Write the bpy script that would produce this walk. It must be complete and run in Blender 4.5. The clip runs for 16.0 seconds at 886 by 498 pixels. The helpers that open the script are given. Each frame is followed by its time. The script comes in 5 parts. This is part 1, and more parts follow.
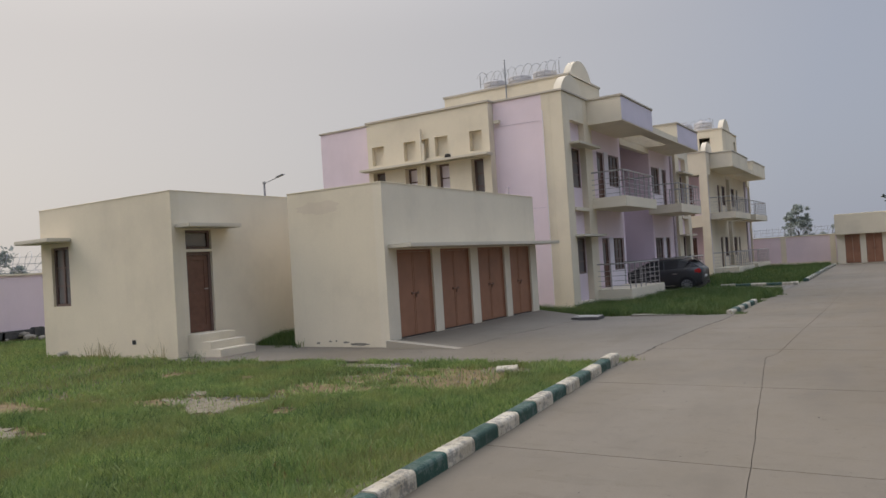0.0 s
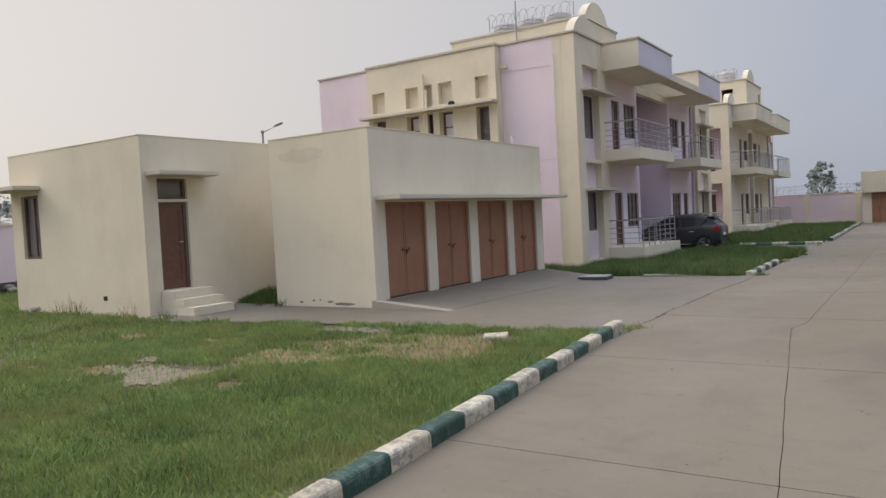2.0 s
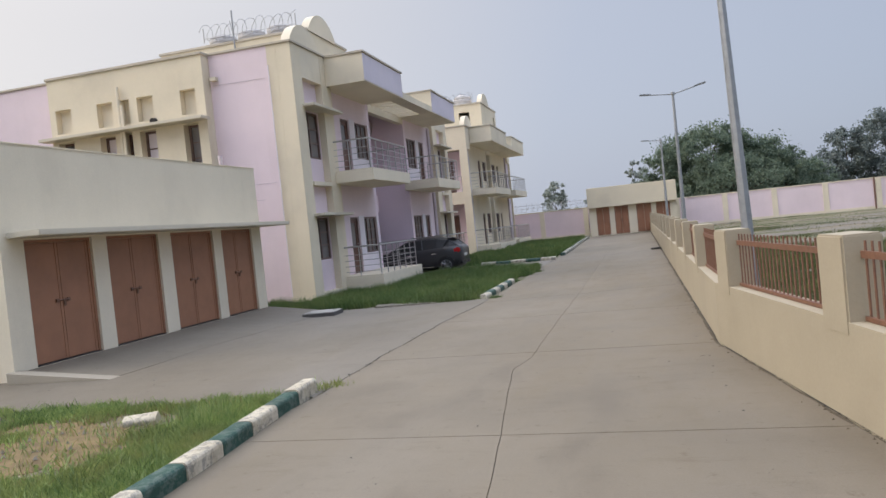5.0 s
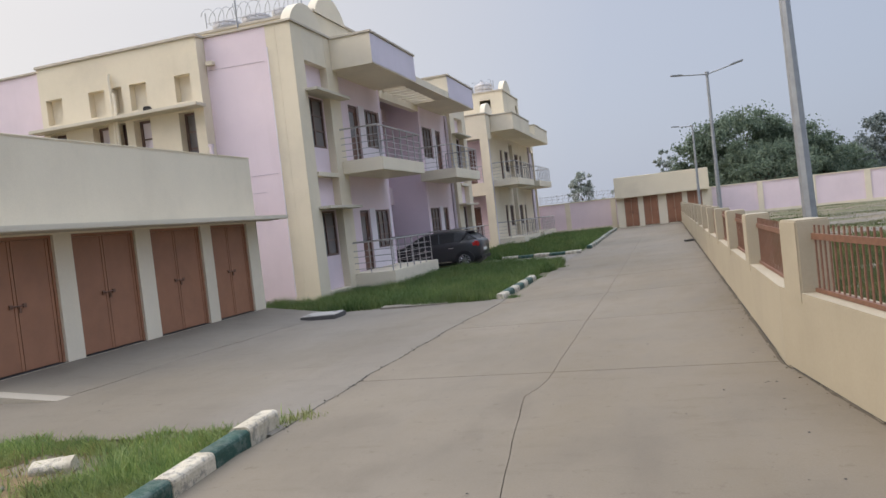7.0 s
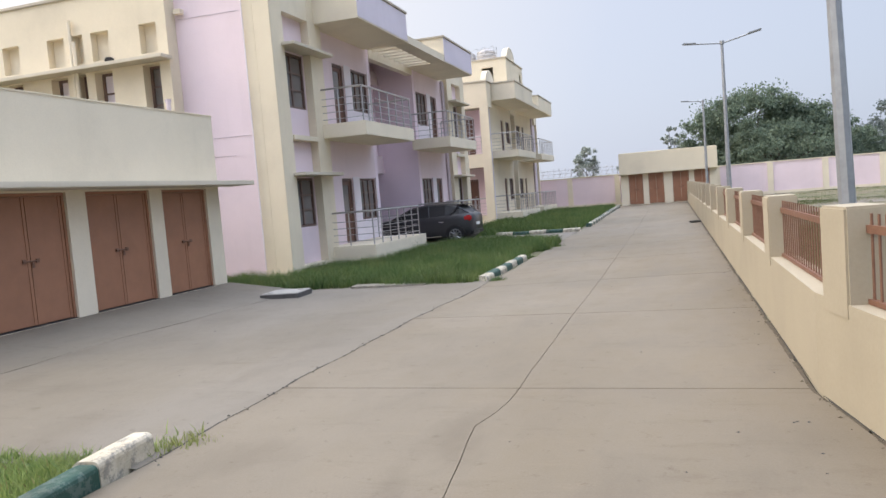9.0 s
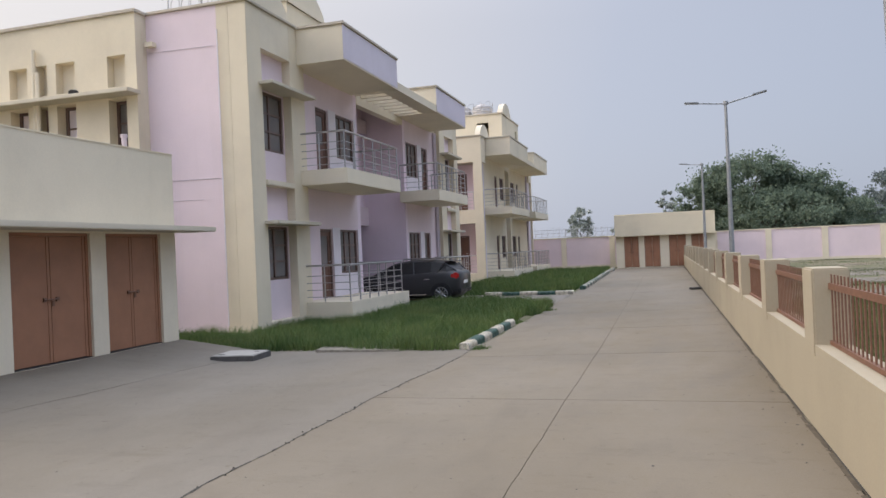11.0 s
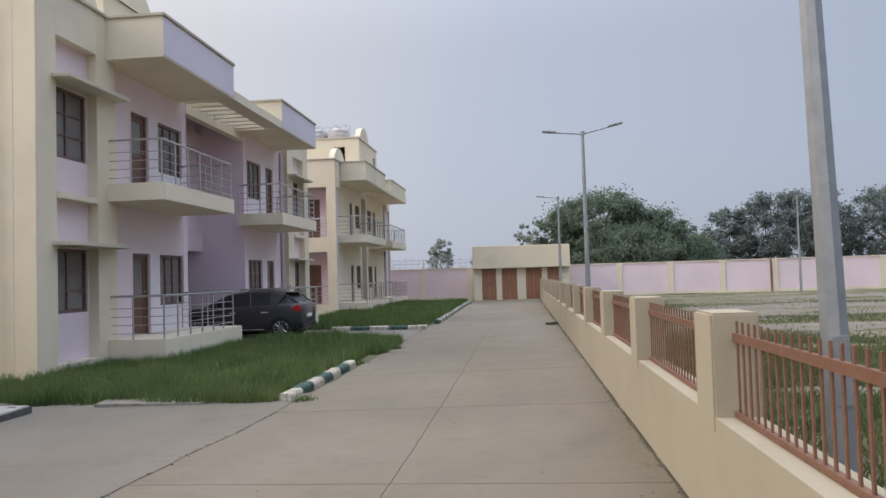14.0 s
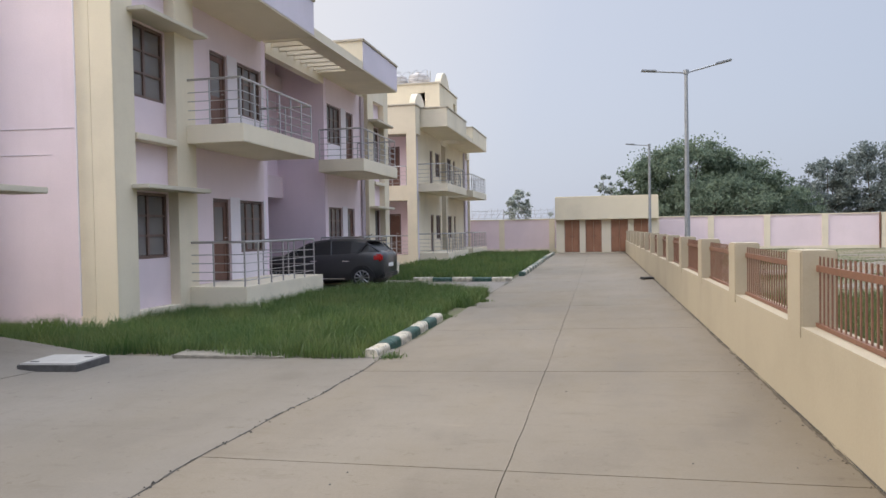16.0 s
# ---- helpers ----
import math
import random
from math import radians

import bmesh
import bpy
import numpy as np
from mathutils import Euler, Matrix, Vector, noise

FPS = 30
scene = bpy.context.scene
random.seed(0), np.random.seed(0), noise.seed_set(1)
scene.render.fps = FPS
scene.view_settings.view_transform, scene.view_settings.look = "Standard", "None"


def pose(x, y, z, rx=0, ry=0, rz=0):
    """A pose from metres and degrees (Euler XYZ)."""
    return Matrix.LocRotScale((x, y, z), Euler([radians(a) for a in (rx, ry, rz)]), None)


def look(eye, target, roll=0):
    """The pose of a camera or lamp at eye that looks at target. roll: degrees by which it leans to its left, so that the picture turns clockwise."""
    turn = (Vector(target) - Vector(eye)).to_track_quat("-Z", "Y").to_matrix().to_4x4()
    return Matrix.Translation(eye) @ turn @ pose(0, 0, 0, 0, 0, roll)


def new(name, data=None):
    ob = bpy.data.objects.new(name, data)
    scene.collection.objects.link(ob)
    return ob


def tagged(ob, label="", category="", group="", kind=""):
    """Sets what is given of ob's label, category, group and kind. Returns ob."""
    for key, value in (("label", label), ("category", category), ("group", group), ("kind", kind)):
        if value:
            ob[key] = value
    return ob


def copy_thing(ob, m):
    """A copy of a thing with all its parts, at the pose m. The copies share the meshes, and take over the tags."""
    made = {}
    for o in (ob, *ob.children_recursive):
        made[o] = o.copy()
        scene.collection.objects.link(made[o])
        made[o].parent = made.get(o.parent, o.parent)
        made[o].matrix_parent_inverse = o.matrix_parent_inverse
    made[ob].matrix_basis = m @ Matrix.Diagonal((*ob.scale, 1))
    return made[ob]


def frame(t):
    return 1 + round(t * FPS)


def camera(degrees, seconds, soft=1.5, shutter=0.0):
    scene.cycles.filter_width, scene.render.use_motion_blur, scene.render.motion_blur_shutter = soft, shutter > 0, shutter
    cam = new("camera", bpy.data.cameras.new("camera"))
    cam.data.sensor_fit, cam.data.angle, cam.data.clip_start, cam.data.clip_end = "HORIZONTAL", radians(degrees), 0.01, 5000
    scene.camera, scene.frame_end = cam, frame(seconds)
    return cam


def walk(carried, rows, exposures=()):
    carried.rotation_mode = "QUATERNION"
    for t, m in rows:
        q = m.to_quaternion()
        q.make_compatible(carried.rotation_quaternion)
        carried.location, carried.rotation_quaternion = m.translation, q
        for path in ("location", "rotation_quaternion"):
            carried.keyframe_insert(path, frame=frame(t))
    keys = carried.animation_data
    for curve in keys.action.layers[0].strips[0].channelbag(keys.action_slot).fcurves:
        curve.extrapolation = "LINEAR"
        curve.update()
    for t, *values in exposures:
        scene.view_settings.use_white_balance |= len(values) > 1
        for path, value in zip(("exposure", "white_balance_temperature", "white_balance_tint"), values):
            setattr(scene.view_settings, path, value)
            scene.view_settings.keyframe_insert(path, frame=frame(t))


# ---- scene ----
cam = camera(62.0, 16.0)
PATH = [
    (0, (1.717, -0.656, 1.727), (0.665, 1.045, 1.767), -3.6),
    (0.5, (1.604, -0.313, 1.688), (0.559, 1.392, 1.722), -2.2),
    (1, (1.527, 0.026, 1.675), (0.437, 1.703, 1.678), -2.3),
    (1.5, (1.479, 0.419, 1.684), (0.274, 2.015, 1.626), -2.8),
    (2, (1.381, 0.781, 1.677), (0.288, 2.453, 1.598), -3.0),
    (2.5, (1.348, 1.211, 1.628), (0.378, 2.958, 1.527), -4.0),
    (3, (1.316, 1.739, 1.636), (0.484, 3.555, 1.537), -4.6),
    (3.5, (1.292, 2.226, 1.609), (0.656, 4.12, 1.517), -4.9),
    (4, (1.391, 2.603, 1.639), (0.835, 4.523, 1.562), -5.2),
    (6.5, (1.271, 4.633, 1.581), (0.765, 6.567, 1.539), -6.0),
    (7, (1.238, 5.056, 1.59), (0.651, 6.967, 1.524), -6.4),
    (7.5, (1.222, 5.513, 1.563), (0.679, 7.436, 1.485), -5.9),
    (8, (1.243, 5.902, 1.561), (0.703, 7.825, 1.445), -5.7),
    (8.5, (1.268, 6.297, 1.558), (0.679, 8.202, 1.402), -5.1),
    (11, (1.035, 8.22, 1.561), (0.459, 10.135, 1.568), -2.5),
    (11.5, (1.086, 8.54, 1.546), (0.648, 10.491, 1.542), -2.1),
    (12, (1.139, 8.884, 1.551), (0.798, 10.855, 1.551), -2.2),
    (12.5, (1.238, 9.206, 1.584), (0.904, 11.178, 1.615), -2.9),
    (13, (1.259, 9.55, 1.568), (0.982, 11.53, 1.623), -3.4),
    (13.5, (1.165, 9.884, 1.569), (0.961, 11.872, 1.634), -2.5),
    (14, (1.052, 10.192, 1.555), (0.842, 12.179, 1.631), -1.7),
    (14.5, (0.897, 10.474, 1.53), (0.715, 12.465, 1.603), -1.3),
    (15, (0.729, 10.693, 1.533), (0.531, 12.683, 1.578), -1.3),
    (15.5, (0.668, 10.974, 1.511), (0.252, 12.93, 1.532), -1.8),
    (16, (0.587, 11.23, 1.509), (0.173, 13.186, 1.458), -1.0),
]
EXPOSURES = [(0, -0.10, 6620, 10.5), (1.0, 0.12, 6640, 10.5), (1.5, 0.14, 6650, 10.5), (2.0, 0.12, 6640, 10.5), (2.5, 0.27, 6600, 10.5), (3.5, 0.28, 6480, 10.2), (4, 0.37, 6430, 10), (7, 0.40, 6480, 10), (8.0, 0.46, 6480, 10), (8.5, 0.87, 6500, 10),
             (9.3, 0.75, 6520, 10), (10.8, 0.43, 6520, 11), (13.0, 0.38, 6480, 10), (14.1, 0.36, 6480, 10), (14.6, 0.42, 6480, 10), (15.1, 0.48, 6500, 10), (15.5, 0.42, 6550, 10), (16, 0.63, 6580, 10)]
walk(cam, [(t, look(e, g, r)) for t, e, g, r in PATH], EXPOSURES)

# ---------------------------------------------------------------- world and light
ZENITH = 4.0
SUN_AZ, SUN_EL = 112.0, 32.0          # degrees left of +y, and above the horizon
w = bpy.data.worlds.new("sky")
scene.world = w
w.use_nodes = True
nt = w.node_tree
sky = nt.nodes.new("ShaderNodeTexSky")
sky.sky_type, sky.sun_disc = "NISHITA", False
sky.sun_elevation, sky.sun_rotation = radians(SUN_EL), radians(-SUN_AZ)
sky.air_density, sky.dust_density, sky.ozone_density, sky.altitude = 1.0, 6.0, 1.5, 200
haze = nt.nodes.new("ShaderNodeMix")
haze.data_type = "RGBA"
haze.inputs[0].default_value = 0.78
# the haze veil: pale and warm towards the sun, blue grey away from it
geo = nt.nodes.new("ShaderNodeTexCoord")
dot = nt.nodes.new("ShaderNodeVectorMath")
dot.operation = "DOT_PRODUCT"
dot.inputs[1].default_value = (-math.sin(radians(78)) * 0.93, math.cos(radians(78)) * 0.93, 0.36)
ramp = nt.nodes.new("ShaderNodeValToRGB")
ramp.color_ramp.elements[0].position, ramp.color_ramp.elements[0].color = 0.30, (3.68, 4.25, 5.45, 1)
ramp.color_ramp.elements[1].position, ramp.color_ramp.elements[1].color = 0.97, (9.2, 8.7, 8.3, 1)
e = ramp.color_ramp.elements.new(0.66)
e.color = (5.4, 5.82, 6.9, 1)
half = nt.nodes.new("ShaderNodeMath")
half.operation = "MULTIPLY_ADD"
half.inputs[1].default_value, half.inputs[2].default_value = 0.5, 0.5
nt.links.new(geo.outputs["Generated"], dot.inputs[0])
nt.links.new(dot.outputs["Value"], half.inputs[0])
nt.links.new(half.outputs[0], ramp.inputs[0])
nt.links.new(sky.outputs[0], haze.inputs[6])
nt.links.new(ramp.outputs[0], haze.inputs[7])
# an overcast dome is brighter overhead
sep = nt.nodes.new("ShaderNodeSeparateXYZ")
nt.links.new(geo.outputs["Generated"], sep.inputs[0])
lift = nt.nodes.new("ShaderNodeMapRange")
lift.interpolation_type = "SMOOTHSTEP"
for i, v in ((1, 0.28), (2, 0.95), (3, 1.0), (4, ZENITH)):
    lift.inputs[i].default_value = v
nt.links.new(sep.outputs["Z"], lift.inputs[0])
dome = nt.nodes.new("ShaderNodeVectorMath")
dome.operation = "SCALE"
nt.links.new(haze.outputs[2], dome.inputs[0])
nt.links.new(lift.outputs[0], dome.inputs["Scale"])
nt.links.new(dome.outputs[0], nt.nodes["Background"].inputs[0])
nt.nodes["Background"].inputs[1].default_value = 0.085

sun = new("sun", bpy.data.lights.new("sun", "SUN"))
sun.data.energy, sun.data.angle, sun.data.color = 0.5, radians(22), (1.0, 0.93, 0.82)
az, el = radians(SUN_AZ), radians(SUN_EL)
sun.matrix_world = look((-math.sin(az) * math.cos(el) * 60, math.cos(az) * math.cos(el) * 60, math.sin(el) * 60), (0, 0, 0))

# ---------------------------------------------------------------- materials


def material(name, rough=0.8, metal=0.0):
    m = bpy.data.materials.new(name)
    m.use_nodes = True
    b = m.node_tree.nodes["Principled BSDF"]
    b.inputs["Roughness"].default_value, b.inputs["Metallic"].default_value = rough, metal
    return m, m.node_tree, b


def noise_node(t, scale, detail=4.0, rough=0.55, stretch=(1, 1, 1)):
    c = t.nodes.new("ShaderNodeTexCoord")
    p = t.nodes.new("ShaderNodeMapping")
    p.inputs["Scale"].default_value = stretch
    n = t.nodes.new("ShaderNodeTexNoise")
    n.inputs["Scale"].default_value, n.inputs["Detail"].default_value, n.inputs["Roughness"].default_value = scale, detail, rough
    g = t.nodes.new("ShaderNodeNewGeometry")
    t.links.new(g.outputs["Position"], p.inputs[0])
    t.links.new(p.outputs[0], n.inputs[0])
    t.nodes.remove(c)
    return n


def ramp_node(t, src, stops):
    r = t.nodes.new("ShaderNodeValToRGB")
    r.color_ramp.elements[0].position, r.color_ramp.elements[0].color = stops[0][0], (*stops[0][1], 1)
    r.color_ramp.elements[1].position, r.color_ramp.elements[1].color = stops[-1][0], (*stops[-1][1], 1)
    for q, c in stops[1:-1]:
        r.color_ramp.elements.new(q).color = (*c, 1)
    t.links.new(src, r.inputs[0])
    return r


def mix_node(t, fac, a, b, kind="MIX"):
    m = t.nodes.new("ShaderNodeMix")
    m.data_type, m.blend_type = "RGBA", kind
    for sock, v in ((m.inputs[0], fac), (m.inputs[6], a), (m.inputs[7], b)):
        if isinstance(v, (int, float)):
            sock.default_value = v
        elif isinstance(v, tuple):
            sock.default_value = (*v, 1)
        else:
            t.links.new(v, sock)
    return m.outputs[2]


def bump_node(t, b, src, strength, dist):
    n = t.nodes.new("ShaderNodeBump")
    n.inputs["Strength"].default_value, n.inputs["Distance"].default_value = strength, dist
    t.links.new(src, n.inputs["Height"])
    t.links.new(n.outputs[0], b.inputs["Normal"])


def plaster(name, col, dark=0.90, streak=0.13, rough=0.85):
    """Painted cement plaster with faint patches, rain streaks and grain."""
    m, t, b = material(name, rough)
    big = noise_node(t, 0.55, 5, 0.6)
    fine = noise_node(t, 38, 3, 0.6)
    streaks = noise_node(t, 2.2, 4, 0.6, (1.6, 1.6, 0.16))
    c1 = tuple(v * dark for v in col)
    base = ramp_node(t, big.outputs[0], ((0.3, c1), (0.5, col), (0.72, tuple(min(v * 1.05, 0.95) for v in col))))
    st = ramp_node(t, streaks.outputs[0], ((0.52, (1, 1, 1)), (0.75, (0.80, 0.79, 0.76))))
    c = mix_node(t, streak, base.outputs[0], st.outputs[0], "MULTIPLY")
    fr = ramp_node(t, fine.outputs[0], ((0.3, (0.93, 0.93, 0.93)), (0.7, (1, 1, 1))))
    c = mix_node(t, 0.7, c, fr.outputs[0], "MULTIPLY")
    t.links.new(c, b.inputs["Base Color"])
    bump_node(t, b, fine.outputs[0], 0.25, 0.004)
    return m


def plain(name, col, rough=0.6, metal=0.0, vary=0.85, scale=6.0, bump=0.0):
    m, t, b = material(name, rough, metal)
    n = noise_node(t, scale, 5, 0.6)
    r = ramp_node(t, n.outputs[0], ((0.3, tuple(v * vary for v in col)), (0.7, col)))
    t.links.new(r.outputs[0], b.inputs["Base Color"])
    if bump:
        bump_node(t, b, n.outputs[0], bump, 0.01)
    return m


CREAM = plaster("cream_paint", (0.74, 0.655, 0.505))
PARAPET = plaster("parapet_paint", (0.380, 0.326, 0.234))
YELLOW = plaster("butter_paint", (0.73, 0.64, 0.48))
PINK = plaster("pink_paint", (0.765, 0.635, 0.665), 0.94)
LAVENDER = plaster("lavender_paint", (0.68, 0.62, 0.69), 0.92)
PURPLE = plaster("purple_paint", (0.82, 0.68, 0.75), 0.96)
WHITE = plaster("pale_paint", (0.76, 0.70, 0.735), 0.94)
CEMENT = plaster("cement_render", (0.50, 0.46, 0.38))
COPING = plaster("coping_paint", (0.52, 0.46, 0.37))
SHADE = plaster("sunshade_paint", (0.60, 0.54, 0.43))
DOOR = plain("brown_steel_paint", (0.350, 0.165, 0.092), 0.5, 0, 0.80, 2.5)
LATCH = plain("dark_latch_paint", (0.20, 0.10, 0.062), 0.5, 0, 0.75, 9)
DOORWOOD = plain("brown_wood_paint", (0.165, 0.078, 0.052), 0.5, 0, 0.7, 9)
FRAME = plain("dark_brown_frame", (0.165, 0.102, 0.082), 0.5, 0, 0.7, 14)
RUST = plain("red_oxide_iron", (0.205, 0.098, 0.058), 0.6, 0, 0.7, 22)
STEEL = plain("brushed_steel", (0.50, 0.48, 0.48), 0.32, 0.9, 0.85, 30)
GALV = plain("galvanised_steel", (0.36, 0.37, 0.38), 0.5, 0.55, 0.8, 9)
WIRE = plain("razor_wire_steel", (0.42, 0.42, 0.43), 0.45, 0.7, 0.8, 30)
TANK = plain("white_tank_plastic", (0.52, 0.50, 0.49), 0.8, 0, 0.9, 3)
PIPE = plain("grey_pipe", (0.54, 0.46, 0.50), 0.5, 0, 0.85, 12)
# near-black colour that stands in for the shade inside holes and gaps
VOIDSHADE = plain("painted_void_shade", (0.03, 0.028, 0.028), 0.9, 0, 0.8, 5)
CURTAIN = plain("pale_curtain", (0.55, 0.47, 0.52), 0.9, 0, 0.85, 3)
RUBBER = plain("tyre_rubber", (0.02, 0.02, 0.022), 0.8, 0, 0.8, 30)
# charcoal raised slightly, with some haze taken into the colour
CARPAINT = plain("charcoal_car_paint", (0.052, 0.051, 0.055), 0.28, 0.3, 0.95, 2)
TRIMBLACK = plain("black_trim", (0.014, 0.014, 0.015), 0.5, 0, 0.9, 20)
ALLOY = plain("alloy_wheel", (0.38, 0.38, 0.39), 0.3, 0.9, 0.85, 20)
TAIL = plain("red_tail_lamp", (0.50, 0.015, 0.015), 0.2, 0, 0.8, 30)
CHROME = plain("chrome", (0.75, 0.75, 0.76), 0.15, 1.0, 0.95, 10)
PLATE = plain("number_plate_white", (0.75, 0.75, 0.72), 0.5, 0, 0.9, 10)
GREYSLAB = plain("grey_precast", (0.40, 0.38, 0.345), 0.85, 0, 0.8, 5, 0.2)
RUBBLE = plain("rubble_stone", (0.28, 0.25, 0.20), 0.95, 0, 0.6, 9, 0.6)
DARKSTONE = plain("dark_rubble", (0.10, 0.095, 0.09), 0.95, 0, 0.6, 9, 0.6)
TIMBER = plain("bark", (0.11, 0.085, 0.065), 0.9, 0, 0.6, 8, 0.4)


def glass_material():
    m, t, b = material("window_glass", 0.06)
    out = t.nodes["Material Output"]
    clear = t.nodes.new("ShaderNodeBsdfTransparent")
    clear.inputs[0].default_value = (0.62, 0.64, 0.65, 1)
    gloss = t.nodes.new("ShaderNodeBsdfGlossy")
    gloss.inputs["Roughness"].default_value = 0.05
    fres = t.nodes.new("ShaderNodeFresnel")
    fres.inputs[0].default_value = 1.5
    mx = t.nodes.new("ShaderNodeMixShader")
    t.links.new(fres.outputs[0], mx.inputs[0])
    t.links.new(clear.outputs[0], mx.inputs[1])
    t.links.new(gloss.outputs[0], mx.inputs[2])
    # plain grey mixed in to lighten panes, standing in for haze and reflection
    veil_grey = t.nodes.new("ShaderNodeBsdfDiffuse")
    veil_grey.inputs[0].default_value = (0.42, 0.38, 0.36, 1)
    veil_share = t.nodes.new("ShaderNodeMixShader")
    veil_share.inputs[0].default_value = 0.40
    t.links.new(mx.outputs[0], veil_share.inputs[1])
    t.links.new(veil_grey.outputs[0], veil_share.inputs[2])
    t.links.new(veil_share.outputs[0], out.inputs[0])
    t.nodes.remove(b)
    return m


GLASS = glass_material()
FROST = plain("frosted_pane", (0.76, 0.69, 0.73), 0.35, 0, 0.92, 3)


def concrete_material(name, col, joint=True):
    """Cast concrete: broad tone patches, trowel streaks, stains, fine grain."""
    m, t, b = material(name, 0.78)
    big = noise_node(t, 0.22, 6, 0.62)
    mid = noise_node(t, 1.7, 6, 0.65, (1, 0.45, 1))
    fine = noise_node(t, 60, 3, 0.7)
    base = ramp_node(t, big.outputs[0], ((0.28, tuple(v * 0.80 for v in col)), (0.5, col), (0.72, tuple(v * 1.13 for v in col))))
    md = ramp_node(t, mid.outputs[0], ((0.30, (0.72, 0.69, 0.64)), (0.48, (1, 1, 1)), (0.75, (1.06, 1.05, 1.03))))
    c = mix_node(t, 0.75, base.outputs[0], md.outputs[0], "MULTIPLY")
    spots = noise_node(t, 7.5, 5, 0.7)
    sp = ramp_node(t, spots.outputs[0], ((0.26, (0.60, 0.55, 0.48)), (0.40, (1, 1, 1)), (0.68, (1, 1, 1)), (0.78, (1.18, 1.17, 1.16))))
    c = mix_node(t, 0.8, c, sp.outputs[0], "MULTIPLY")
    flecks = noise_node(t, 19, 4, 0.75, (0.55, 1.7, 1))
    fl = ramp_node(t, flecks.outputs[0], ((0.27, (0.55, 0.51, 0.46)), (0.35, (1, 1, 1)), (0.70, (1, 1, 1)), (0.78, (1.22, 1.21, 1.19))))
    c = mix_node(t, 0.75, c, fl.outputs[0], "MULTIPLY")
    fr = ramp_node(t, fine.outputs[0], ((0.25, (0.84, 0.83, 0.82)), (0.7, (1, 1, 1))))
    c = mix_node(t, 0.8, c, fr.outputs[0], "MULTIPLY")
    broad = noise_node(t, 0.13, 3, 0.5, (1.6, 0.5, 1))
    wr = ramp_node(t, broad.outputs[0], ((0.38, (1.06, 1.05, 1.05)), (0.62, (0.87, 0.81, 0.70))))
    c = mix_node(t, 1.0, c, wr.outputs[0], "MULTIPLY")
    drag = noise_node(t, 3.2, 6, 0.75, (0.35, 1.3, 1))
    dr = ramp_node(t, drag.outputs[0], ((0.28, (0.80, 0.77, 0.73)), (0.45, (1, 1, 1)), (0.60, (1, 1, 1)), (0.76, (1.20, 1.19, 1.18))))
    c = mix_node(t, 0.8, c, dr.outputs[0], "MULTIPLY")
    t.links.new(c, b.inputs["Base Color"])
    rr = ramp_node(t, mid.outputs[0], ((0.3, (0.62, 0.62, 0.62)), (0.7, (0.85, 0.85, 0.85))))
    t.links.new(rr.outputs[0], b.inputs["Roughness"])
    bump_node(t, b, fine.outputs[0], 0.3, 0.004)
    return m


CONCRETE = concrete_material("road_concrete", (0.180, 0.154, 0.115))
APRON = concrete_material("apron_concrete", (0.180, 0.162, 0.134))
JOINT = plain("joint_bitumen", (0.055, 0.050, 0.042), 0.9, 0, 0.6, 25)


def soil_material():
    """Earth under the grass: green-brown thatch, with sandy bare patches."""
    m, t, b = material("soil", 0.95)
    big = noise_node(t, 0.33, 6, 0.6)
    fine = noise_node(t, 9, 5, 0.7)
    bare = ramp_node(t, fine.outputs[0], ((0.3, (0.125, 0.100, 0.064)), (0.7, (0.235, 0.195, 0.135))))
    thatch = ramp_node(t, fine.outputs[0], ((0.3, (0.075, 0.080, 0.034)), (0.7, (0.135, 0.130, 0.062))))
    fac = ramp_node(t, big.outputs[0], ((0.47, (0, 0, 0)), (0.56, (1, 1, 1))))
    c = mix_node(t, fac.outputs[0], thatch.outputs[0], bare.outputs[0])
    t.links.new(c, b.inputs["Base Color"])
    bump_node(t, b, fine.outputs[0], 0.5, 0.03)
    return m


def sand_material():
    m, t, b = material("sandy_earth", 0.95)
    fine = noise_node(t, 7, 6, 0.7)
    r = ramp_node(t, fine.outputs[0], ((0.32, (0.115, 0.094, 0.056)), (0.45, (0.185, 0.155, 0.10)), (0.62, (0.230, 0.198, 0.138))))
    t.links.new(r.outputs[0], b.inputs["Base Color"])
    bump_node(t, b, fine.outputs[0], 0.6, 0.03)
    return m


